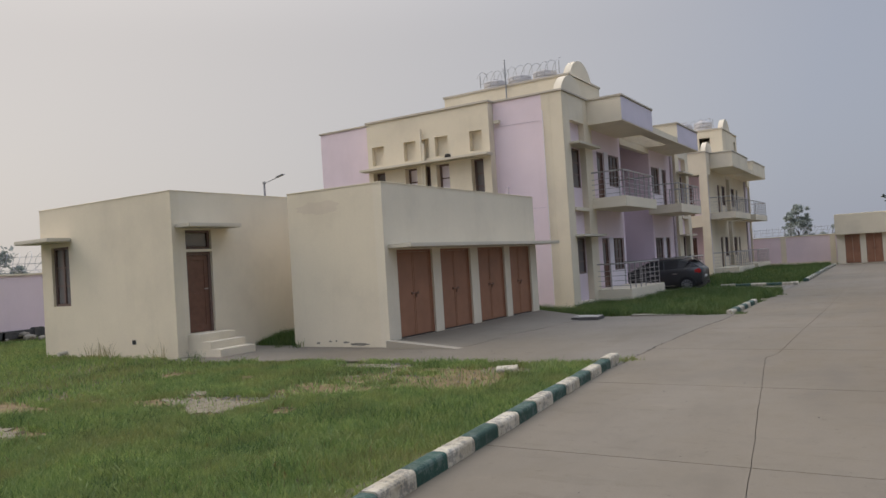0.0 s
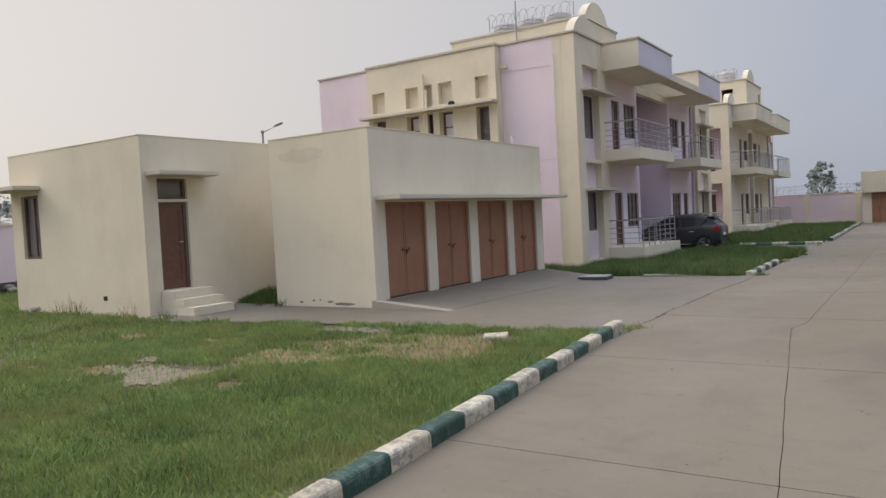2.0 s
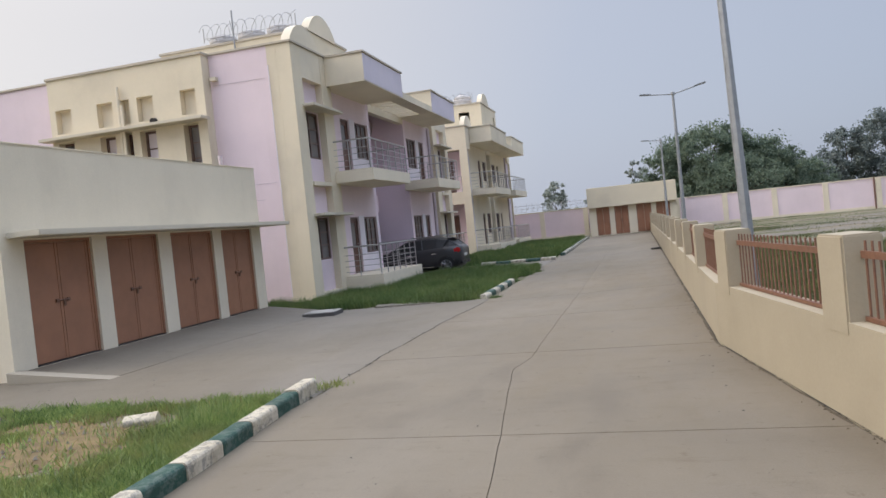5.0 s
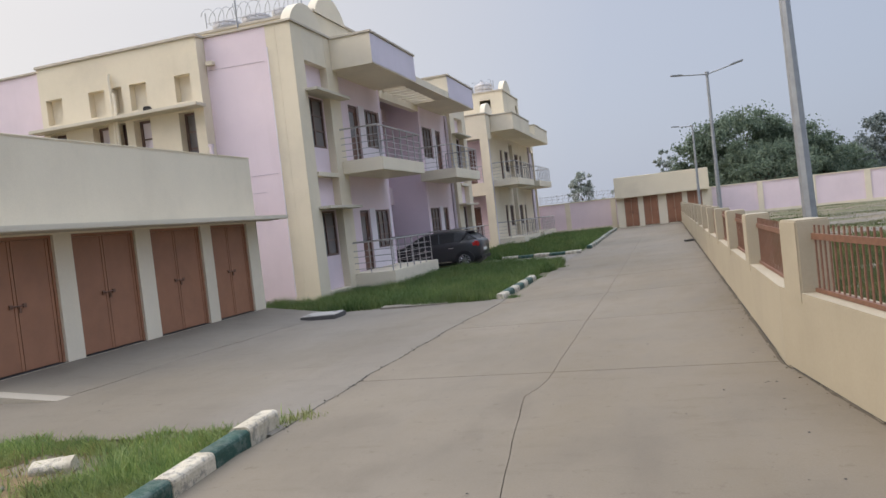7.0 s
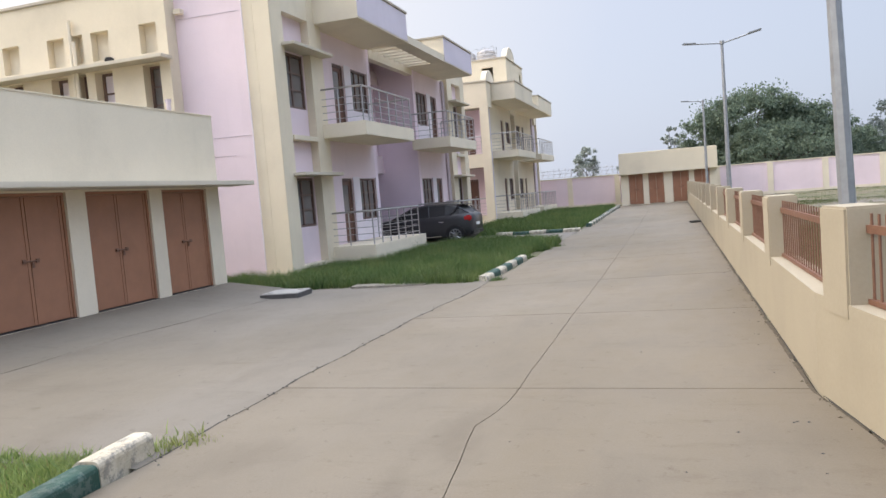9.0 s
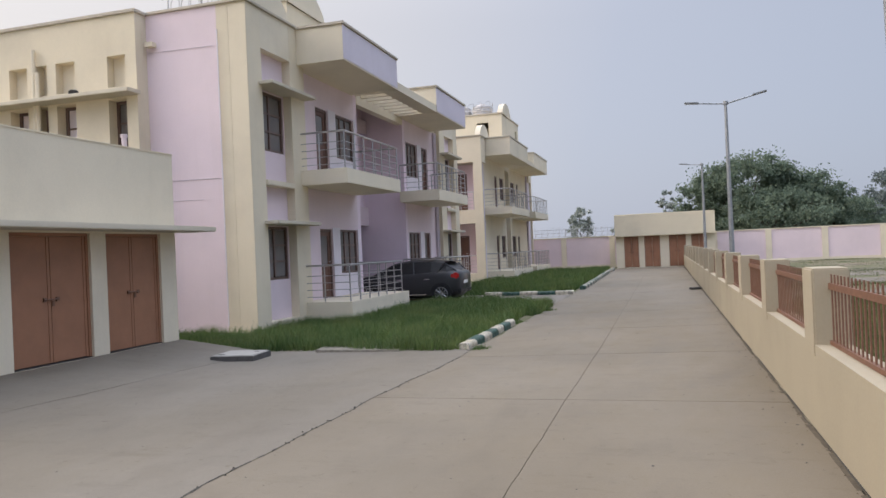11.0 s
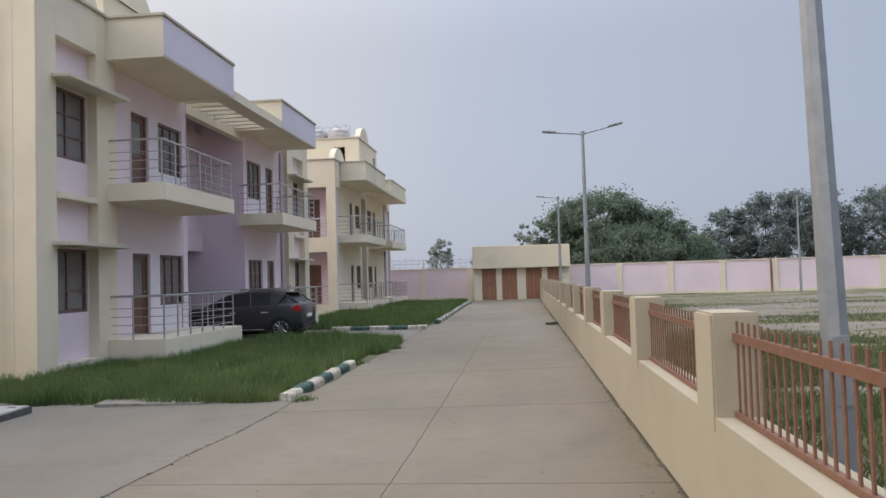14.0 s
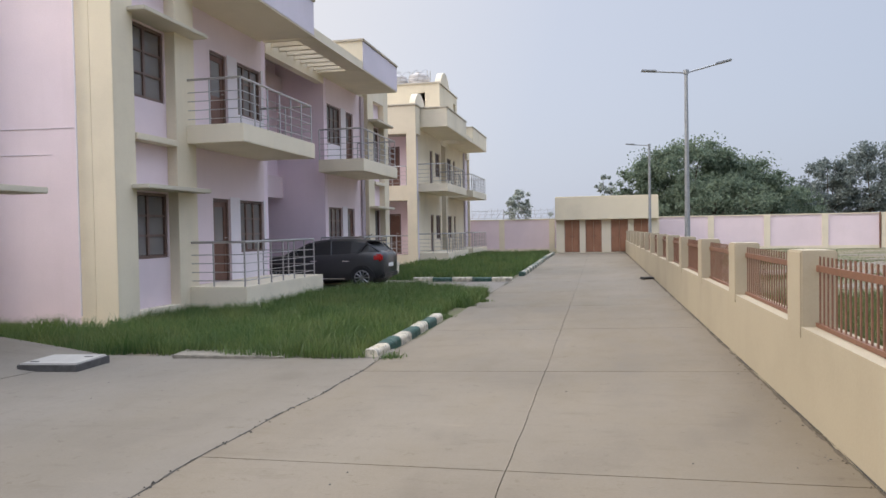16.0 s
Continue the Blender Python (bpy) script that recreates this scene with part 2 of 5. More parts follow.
def leaf_material(name, a, c, dry=0.0, rough=0.65):
    m, t, b = material(name, rough)
    if rough > 0.9:
        b.inputs["Specular IOR Level"].default_value = 0.15
    g = t.nodes.new("ShaderNodeNewGeometry")
    big = noise_node(t, 0.9, 4, 0.6)
    r = ramp_node(t, g.outputs["Random Per Island"], ((0.0, a), (1.0, c)))
    v = ramp_node(t, big.outputs[0], ((0.3, (0.70, 0.74, 0.70)), (0.7, (1.15, 1.1, 1.0))))
    c = mix_node(t, 1.0, r.outputs[0], v.outputs[0], "MULTIPLY")
    tuft = noise_node(t, 4.5, 4, 0.65)
    tv = ramp_node(t, tuft.outputs[0], ((0.32, (0.66, 0.72, 0.74)), (0.68, (1.22, 1.18, 1.05))))
    c = mix_node(t, 0.8, c, tv.outputs[0], "MULTIPLY")
    if dry:
        patch = noise_node(t, 0.75, 6, 0.68)
        pf = ramp_node(t, patch.outputs[0], ((0.46, (0, 0, 0)), (0.66, (dry, dry, dry))))
        c = mix_node(t, pf.outputs[0], c, (0.27, 0.24, 0.085))
    t.links.new(c, b.inputs["Base Color"])
    thin = t.nodes.new("ShaderNodeBsdfTranslucent")
    t.links.new(c, thin.inputs[0])
    mx = t.nodes.new("ShaderNodeMixShader")
    mx.inputs[0].default_value = 0.4
    t.links.new(b.outputs[0], mx.inputs[1])
    t.links.new(thin.outputs[0], mx.inputs[2])
    t.links.new(mx.outputs[0], t.nodes["Material Output"].inputs[0])
    return m


SOIL, SAND = soil_material(), sand_material()
FIELDSAND = plain("pale_field_sand", (0.205, 0.178, 0.138), 0.95, 0, 0.62, 1.3, 0.5)
DRYEARTH = plain("dry_thatch_earth", (0.235, 0.165, 0.074), 0.95, 0, 0.42, 5, 0.6)
GRASS = leaf_material("grass_blades", (0.112, 0.200, 0.056), (0.335, 0.420, 0.150), 0.62)
GRASSDARK = leaf_material("lush_grass_blades", (0.066, 0.132, 0.038), (0.165, 0.230, 0.080), 0.28)
FIELDGRASS = leaf_material("field_grass_blades", (0.060, 0.090, 0.030), (0.125, 0.150, 0.062), 0.35)
DRYGRASS = leaf_material("dry_grass_blades", (0.16, 0.13, 0.055), (0.38, 0.33, 0.15))
# green lightened and greyed so the colour itself carries the mist
LEAFGREYED = leaf_material("haze_greyed_leaves", (0.155, 0.200, 0.172), (0.220, 0.275, 0.215), 0, 0.92)
# distance haze is put into these two leaf colours as pale blue grey
LEAFHAZED = leaf_material("haze_tinted_far_leaves", (0.205, 0.242, 0.266), (0.235, 0.270, 0.290), 0, 0.95)
LEAFMIST = leaf_material("mist_tinted_leaves", (0.31, 0.345, 0.355), (0.38, 0.415, 0.425))


def kerb_material(name, col, under):
    """Flaking paint on precast concrete."""
    m, t, b = material(name, 0.7)
    n = noise_node(t, 9, 8, 0.80)
    f = ramp_node(t, n.outputs[0], ((0.50, (0, 0, 0)), (0.55, (0.85, 0.85, 0.85))))
    g = noise_node(t, 30, 3, 0.6)
    k = ramp_node(t, g.outputs[0], ((0.3, tuple(v * 0.8 for v in col)), (0.7, col)))
    grime = noise_node(t, 2.6, 6, 0.7)
    gm = ramp_node(t, grime.outputs[0], ((0.34, (0.62, 0.59, 0.53)), (0.6, (1, 1, 1))))
    c = mix_node(t, f.outputs[0], k.outputs[0], under)
    t.links.new(mix_node(t, 0.85, c, gm.outputs[0], "MULTIPLY"), b.inputs["Base Color"])
    bump_node(t, b, n.outputs[0], 0.4, 0.01)
    return m


KERBWHITE = kerb_material("kerb_white_paint", (0.62, 0.555, 0.43), (0.25, 0.235, 0.205))
KERBGREEN = kerb_material("kerb_green_paint", (0.016, 0.070, 0.050), (0.09, 0.13, 0.11))

# ---------------------------------------------------------------- mesh helpers


def finish(bm, name, mat, parent=None, smooth=False):
    bmesh.ops.recalc_face_normals(bm, faces=bm.faces)
    me = bpy.data.meshes.new(name)
    bm.to_mesh(me)
    bm.free()
    for m in mat if isinstance(mat, (list, tuple)) else (mat,):
        me.materials.append(m)
    if smooth:
        me.polygons.foreach_set("use_smooth", [True] * len(me.polygons))
    ob = new(name, me)
    if parent:
        ob.parent = parent
    return ob


def part(name, bm, mat, parent, label="", smooth=False):
    ob = finish(bm, name, mat, parent, smooth)
    if label:
        ob["label"] = label
    return ob


def thing(name, label, category, group="", at=(0, 0, 0)):
    ob = new(name)
    ob.location = at
    ob.empty_display_size = 0.1
    return tagged(ob, label, category, group)


def box(bm, x0, x1, y0, y1, z0, z1, bevel=0.0, mat=0):
    vs = [bm.verts.new(p) for p in ((x0, y0, z0), (x1, y0, z0), (x1, y1, z0), (x0, y1, z0), (x0, y0, z1), (x1, y0, z1), (x1, y1, z1), (x0, y1, z1))]
    fs = [bm.faces.new([vs[i] for i in q]) for q in ((3, 2, 1, 0), (4, 5, 6, 7), (0, 1, 5, 4), (1, 2, 6, 5), (2, 3, 7, 6), (3, 0, 4, 7))]
    for f in fs:
        f.material_index = mat
    if bevel:
        es = list({e for f in fs for e in f.edges})
        r = bmesh.ops.bevel(bm, geom=es, offset=bevel, segments=2, affect="EDGES", clamp_overlap=True)
        for f in r["faces"]:
            f.material_index = mat
    return fs


def boxed(*dims, bevel=0.0):
    bm = bmesh.new()
    box(bm, *dims, bevel=bevel)
    return bm


def rod(bm, a, b, r0, r1=None, n=8, caps=True):
    a, b = Vector(a), Vector(b)
    r1 = r0 if r1 is None else r1
    d = (b - a).normalized()
    u = d.orthogonal().normalized()
    v = d.cross(u)
    rings = []
    for p, r in ((a, r0), (b, r1)):
        rings.append([bm.verts.new(p + (u * math.cos(k * 2 * math.pi / n) + v * math.sin(k * 2 * math.pi / n)) * r) for k in range(n)])
    for k in range(n):
        bm.faces.new((rings[0][k], rings[0][(k + 1) % n], rings[1][(k + 1) % n], rings[1][k]))
    if caps:
        bm.faces.new(rings[0][::-1])
        bm.faces.new(rings[1])


def rodded(*pairs, r=0.02, n=8):
    bm = bmesh.new()
    for a, b in pairs:
        rod(bm, a, b, r, n=n)
    return bm


def prism(bm, poly, axis, lo, hi):
    """A flat outline (two coordinates) pushed from lo to hi along an axis."""
    def at(p, h):
        return {"x": (h, p[0], p[1]), "y": (p[0], h, p[1]), "z": (p[0], p[1], h)}[axis]
    a = [bm.verts.new(at(p, lo)) for p in poly]
    b = [bm.verts.new(at(p, hi)) for p in poly]
    bm.faces.new(a[::-1])
    bm.faces.new(b)
    for k in range(len(poly)):
        q = (k + 1) % len(poly)
        bm.faces.new((a[k], a[q], b[q], b[k]))


def pierced(bm, axis, lo, hi, u0, u1, z0, z1, holes=()):
    """A wall slab across an axis ('x' or 'y') from lo to hi, with openings (u0, u1, z0, z1) right through it."""
    us = sorted({u0, u1, *(h[0] for h in holes), *(h[1] for h in holes)})
    zs = sorted({z0, z1, *(h[2] for h in holes), *(h[3] for h in holes)})
    us, zs = [u for u in us if u0 <= u <= u1], [z for z in zs if z0 <= z <= z1]

    def solid(i, j):
        if not (0 <= i < len(us) - 1 and 0 <= j < len(zs) - 1):
            return False
        u, z = (us[i] + us[i + 1]) / 2, (zs[j] + zs[j + 1]) / 2
        return not any(h[0] < u < h[1] and h[2] < z < h[3] for h in holes)

    cache = {}

    def v(i, j, k):
        if (i, j, k) not in cache:
            h = (lo, hi)[k]
            cache[i, j, k] = bm.verts.new((h, us[i], zs[j]) if axis == "x" else (us[i], h, zs[j]))
        return cache[i, j, k]

    for i in range(len(us) - 1):
        for j in range(len(zs) - 1):
            if not solid(i, j):
                continue
            for k in (0, 1):
                bm.faces.new((v(i, j, k), v(i + 1, j, k), v(i + 1, j + 1, k), v(i, j + 1, k)))
            for di, dj, a, b in ((-1, 0, (i, j), (i, j + 1)), (1, 0, (i + 1, j), (i + 1, j + 1)), (0, -1, (i, j), (i + 1, j)), (0, 1, (i, j + 1), (i + 1, j + 1))):
                if not solid(i + di, j + dj):
                    bm.faces.new((v(*a, 0), v(*b, 0), v(*b, 1), v(*a, 1)))


def wall(axis, lo, hi, u0, u1, z0, z1, holes=()):
    bm = bmesh.new()
    pierced(bm, axis, lo, hi, u0, u1, z0, z1, holes)
    return bm


def place(axis, at, u, z, out=1):
    """A frame for things set into a wall: local x along the wall, y outwards, z up."""
    if axis == "x":
        return Matrix(((0, out, 0, at), (1, 0, 0, u), (0, 0, 1, z), (0, 0, 0, 1)))
    return Matrix(((1, 0, 0, u), (0, out, 0, at), (0, 0, 1, z), (0, 0, 0, 1)))


def window_unit(parent, m, w, h, cols=2, rows=3, fr=0.06, bar=0.035, mat=FRAME, sill=0.0, curtain=0.0, name="window"):
    """A wooden casement window, w x h, origin at the lower corner, with glazing bars, panes and a grille."""
    fm = bmesh.new()
    for b in ((0, fr, 0, h), (w - fr, w, 0, h), (fr, w - fr, 0, fr), (fr, w - fr, h - fr, h)):
        box(fm, b[0], b[1], -0.05, 0.03, b[2], b[3])
    win = part(name, fm, mat, parent)
    win.matrix_basis = m
    for k in range(1, cols):
        c = fr + (w - 2 * fr) * k / cols
        part("mullion", boxed(c - bar, c + bar, -0.035, 0.018, fr, h - fr), mat, win)
    for k in range(1, rows):
        c = fr + (h - 2 * fr) * k / rows
        part("glazing_bar", boxed(fr, w - fr, -0.03, 0.012, c - bar * 0.6, c + bar * 0.6), mat, win)
    gm = bmesh.new()
    k = fr
    while k < h - fr:
        rod(gm, (fr, -0.05, k), (w - fr, -0.05, k), 0.008, n=5, caps=False)
        k += 0.13
    part("grille", gm, mat, win)
    for q in range(cols):
        for r in range(rows):
            a, b = fr + (w - 2 * fr) * q / cols, fr + (w - 2 * fr) * (q + 1) / cols
            c, d = fr + (h - 2 * fr) * r / rows, fr + (h - 2 * fr) * (r + 1) / rows
            p = part("pane", boxed(a + 0.01, b - 0.01, -0.022, -0.016, c + 0.01, d - 0.01), FROST if curtain else GLASS, win)
            p.visible_shadow = False
    if sill:
        part("sill", boxed(-0.05, w + 0.05, -0.06, sill, -0.06, -0.002, bevel=0.008), mat if sill < 0.02 else CEMENT, win)
    if curtain:
        part("curtain", boxed(fr, w - fr, -0.034, -0.026, fr + (h - 2 * fr) * (1 - curtain), h - fr), CURTAIN, win)
    return win


def door_unit(parent, m, w, h, mat=DOORWOOD, glazed=False, name="door"):
    """A framed door, w x h, origin at the lower corner: jambs, leaf with panels, handle."""
    fm = bmesh.new()
    for b in ((0, 0.07, 0, h), (w - 0.07, w, 0, h), (0.07, w - 0.07, h - 0.07, h)):
        box(fm, b[0], b[1], -0.06, 0.03, b[2], b[3])
    d = part(name, fm, FRAME, parent)
    d.matrix_basis = m
    bm = bmesh.new()
    mid = h * 0.42
    for b in ((0.075, 0.18, 0.01, h - 0.075), (w - 0.18, w - 0.075, 0.01, h - 0.075), (0.18, w - 0.18, 0.01, 0.18), (0.18, w - 0.18, mid, mid + 0.12), (0.18, w - 0.18, h - 0.19, h - 0.075)):
        box(bm, b[0], b[1], -0.04, 0.0, b[2], b[3])
    box(bm, 0.18, w - 0.18, -0.03, -0.012, 0.18, mid)
    if not glazed:
        box(bm, 0.18, w - 0.18, -0.03, -0.012, mid + 0.12, h - 0.19)
    part("leaf", bm, mat, d)
    if glazed:
        part("pane", boxed(0.18, w - 0.18, -0.026, -0.018, mid + 0.12, h - 0.19), GLASS, d).visible_shadow = False
    hm = bmesh.new()
    rod(hm, (w - 0.125, 0.0, 1.0), (w - 0.125, 0.045, 1.0), 0.012)
    rod(hm, (w - 0.125, 0.045, 1.0), (w - 0.225, 0.045, 1.0), 0.010)
    part("door_handle", hm, STEEL, d)
    return d


def arch_outline(c, half, z0, rise, n=18):
    """Points of a segmental arch: centre c, half width, springing height, rise."""
    r = (half * half + rise * rise) / (2 * rise)
    a = math.asin(min(1.0, half / r)) if rise <= half else math.pi - math.asin(half / r)
    return [(c + r * math.sin(-a + 2 * a * k / n), z0 + rise - r + r * math.cos(-a + 2 * a * k / n)) for k in range(n + 1)]

# ---------------------------------------------------------------- ground, road, apron
def fall(y, x=-5.0):
    """The ground dips a little before the apartment block, and not beside the parapet."""
    def ease(a):
        a = min(1.0, max(0.0, a))
        return a * a * (3 - 2 * a)
    return -0.10 * ease((y - 14.0) / 6.5) * (1 - ease((y - 36.0) / 14.0)) * min(1.0, max(0.0, (2.14 - x) / 4.24))


def parapet_x(y):
    """Road face of the parapet, which bends away near y = 12.25."""
    return 2.135 + max(0.0, 12.25 - y) * 0.165


def crack_x(y):
    """The wandering middle joint of the road."""
    base = 0.0 if y > 11.9 else (-0.12 * (11.9 - y) / 0.5 if y > 11.4 else -0.12 + (11.4 - y) * 0.125)
    base = min(base, 0.95)
    return base + 0.004 * math.sin(y * 2.3) + 0.004 * math.sin(y * 7.1 + 1)


def edge_x(y):
    """The joint between road and apron."""
    return -2.10 + 0.018 * math.sin(y * 1.7 + 2) + 0.012 * math.sin(y * 4.3)


def strip(bm, fx0, fx1, ys, z):
    """A sheet between two edges that follows the ground's fall."""
    rows = [(bm.verts.new((fx0(y), y, fall(y, fx0(y)) + z)), bm.verts.new((fx1(y), y, fall(y, fx1(y)) + z))) for y in ys]
    for p, q in zip(rows, rows[1:]):
        bm.faces.new((p[0], p[1], q[1], q[0]))
    return bm


def long_strip(fx0, fx1, y0, y1, z):
    n = int((y1 - y0) / 0.5)
    return strip(bmesh.new(), fx0, fx1, [y0 + (y1 - y0) * k / n for k in range(n + 1)], z)


def ground_sheet():
    bm = bmesh.new()
    ys = [-900, -60, 0, 10, 13.9] + [14 + 0.5 * k for k in range(14)] + [22, 28, 36] + [37 + k for k in range(14)] + [70, 200, 900]
    xs = (-900, -2.1, 2.14, 900)
    grid = [[bm.verts.new((x, y, fall(y, x) - 0.035)) for x in xs] for y in ys]
    for p, q in zip(grid, grid[1:]):
        for k in range(3):
            bm.faces.new((p[k], p[k + 1], q[k + 1], q[k]))
    return tagged(finish(bm, "ground", SOIL), "grassy earth ground with bare sandy patches", "ground", kind="structure")


ground_sheet()

road = tagged(finish(long_strip(lambda y: -2.06, lambda y: parapet_x(y) + 0.02, -14, 56.6, -0.016), "road", JOINT), "pale cast concrete road in joined slabs", "road", kind="structure")


def road_slabs():
    ys = [15.80 + 3.46 * k for k in range(-9, 12)]
    ys = [-14] + [y for y in ys if -13 < y < 56] + [56.55]
    for a, b in zip(ys, ys[1:]):
        n = max(4, int((b - a) / 0.3))
        row = [a + 0.006 + (b - a - 0.012) * k / n for k in range(n + 1)]
        for left in (True, False):
            if left:
                fa, fb = (lambda y: edge_x(y) + 0.008 + 0.006 * math.sin(y * 9.3)), (lambda y: crack_x(y) - 0.003)
            else:
                fa, fb = (lambda y: crack_x(y) + 0.003), (lambda y: parapet_x(y) - 0.025)
            bm = strip(bmesh.new(), fa, fb, row, 0.0)
            up = bmesh.ops.extrude_face_region(bm, geom=bm.faces[:])
            bmesh.ops.translate(bm, verts=[v for v in up["geom"] if isinstance(v, bmesh.types.BMVert)], vec=(0, 0, -0.014))
            part("slab", bm, CONCRETE, road)


road_slabs()

apron_bm = bmesh.new()
xs = [-12.0, -10.4, -8.0, -7.2, -6.4, -5.2, -4.2, -3.0, -2.5]
near_y = [9.75, 9.75, 10.2, 10.25, 10.3, 10.4, 10.43, 10.45, 10.45]
far_y = [20.5, 20.5, 20.4, 20.2, 20.0, 20.0, 20.3, 20.5, 20.8]
cols = []
for x, a, b in zip(xs, near_y, far_y):
    cols.append([apron_bm.verts.new((x, a + (b - a) * k / 24, fall(a + (b - a) * k / 24) - 0.003)) for k in range(25)])
cols.append([apron_bm.verts.new((edge_x(10.45 + 10.5 * k / 24) - 0.012, 10.45 + 10.5 * k / 24, fall(10.45 + 10.5 * k / 24) - 0.003)) for k in range(25)])
for p, q in zip(cols, cols[1:]):
    for k in range(24):
        apron_bm.faces.new((p[k], q[k], q[k + 1], p[k + 1]))
apron = tagged(finish(apron_bm, "pavement", APRON), "grey cast concrete apron before the garages", "pavement", kind="structure")
ramp_bm = bmesh.new()
rows = []
for k in range(17):
    y = 12.30 + 7.75 * k / 16
    rows.append((ramp_bm.verts.new((-7.72, y, 0.13)), ramp_bm.verts.new((-6.0 + 0.05 * math.sin(k), y, fall(y) + 0.001)), ramp_bm.verts.new((-6.0, y, fall(y) - 0.05)), ramp_bm.verts.new((-7.72, y, fall(y) - 0.05))))
for p, q in zip(rows, rows[1:]):
    for a in range(4):
        ramp_bm.faces.new((p[a], p[(a + 1) % 4], q[(a + 1) % 4], q[a]))
ramp_bm.faces.new(rows[0])
ramp_bm.faces.new(rows[-1][::-1])
part("ramp", ramp_bm, APRON, apron)
side_bm = bmesh.new()
prism(side_bm, [(-7.72, -0.002), (-5.95, -0.002), (-7.72, 0.16)], "y", 12.06, 12.296)
part("ramp_edge", side_bm, plaster("worn_cement", (0.34, 0.30, 0.235)), apron)
drive = tagged(finish(long_strip(lambda y: -12.0, lambda y: -2.13, 28.2, 34.6, -0.006), "driveway", APRON), "concrete driveway strip beside the stair", "pavement", kind="structure")

# ---------------------------------------------------------------- kerbs


def kerb_mesh(length):
    """One precast kerb stone with a rounded top, lying along y."""
    h, wd = 0.17, 0.19
    prof = [(-wd / 2, -0.05), (wd / 2, -0.05), (wd / 2, h - 0.06)]
    prof += [(wd / 2 - 0.06 + 0.06 * math.cos(a), h - 0.06 + 0.06 * math.sin(a)) for a in (0.4, 0.8, 1.2, 1.57)]
    prof += [(-wd / 2 + 0.04 - 0.04 * math.sin(a), h - 0.04 + 0.04 * math.cos(a)) for a in (0.0, 0.5, 1.0, 1.57)]
    bm = bmesh.new()
    prism(bm, prof, "y", 0.0, length)
    bmesh.ops.recalc_face_normals(bm, faces=bm.faces)
    me = bpy.data.meshes.new("kerb_stone")
    bm.to_mesh(me)
    bm.free()
    return me


KM = {c: kerb_mesh(0.505) for c in "wg"}
KM["w"].materials.append(KERBWHITE)
KM["g"].materials.append(KERBGREEN)
rng = random.Random(5)


def kerb_run(label, x0, y0, x1, y1, skip=(), first="w", sink=0.03, pitch=0.557):
    d = Vector((x1 - x0, y1 - y0, 0))
    n = int(d.length / pitch + 0.01)
    top = thing("kerb", label, "kerb", at=(x0, y0, 0))
    turn = math.atan2(-d.x, d.y)
    u = d.normalized()
    for k in range(n):
        if k in skip:
            continue
        c = "wg"[(k + (first == "g")) % 2]
        ob = new("kerb_stone", KM[c])
        ob.parent = top
        p = u * (pitch * k)
        ob.matrix_basis = Matrix.Translation((p.x + rng.uniform(-0.008, 0.008), p.y, fall(y0 + p.y) - sink + rng.uniform(-0.012, 0.006))) @ Euler((rng.uniform(-0.01, 0.01), rng.uniform(-0.02, 0.02), turn + rng.uniform(-0.012, 0.012))).to_matrix().to_4x4() @ Matrix.Diagonal((1, (pitch - 0.008) / 0.505, 1, 1))
    return top


kerb_run("green and white painted kerb stones, flaking, edging the lawn", -2.27, 10.72, -1.37, 0.6)
kerb_run("green and white kerb stones edging the lush front lawn", -2.30, 20.25, -2.28, 27.6, skip=(7, 8, 9, 10, 11), pitch=0.58, sink=0.07)
kerb_run("row of worn kerb stones beside the driveway", -5.19, 33.95, -1.95, 33.95, pitch=0.63, sink=0.045)
kerb_run("green and white kerb stones along the far lawn", -2.0, 34.6, -2.0, 54.5, skip=(0, 1, 2))

# ---------------------------------------------------------------- garages and hut


def hasp(parent, m):
    bm = bmesh.new()
    rod(bm, (-0.15, 0.03, 1.02), (0.12, 0.03, 1.02), 0.011, n=6)
    for x in (-0.12, 0.12):
        box(bm, x - 0.03, x + 0.03, 0.012, 0.026, 0.99, 1.05)
    box(bm, 0.0, 0.05, 0.02, 0.04, 0.92, 1.0, bevel=0.006)
    ob = part("bolt", bm, LATCH, parent)
    ob.matrix_basis = m
    return ob


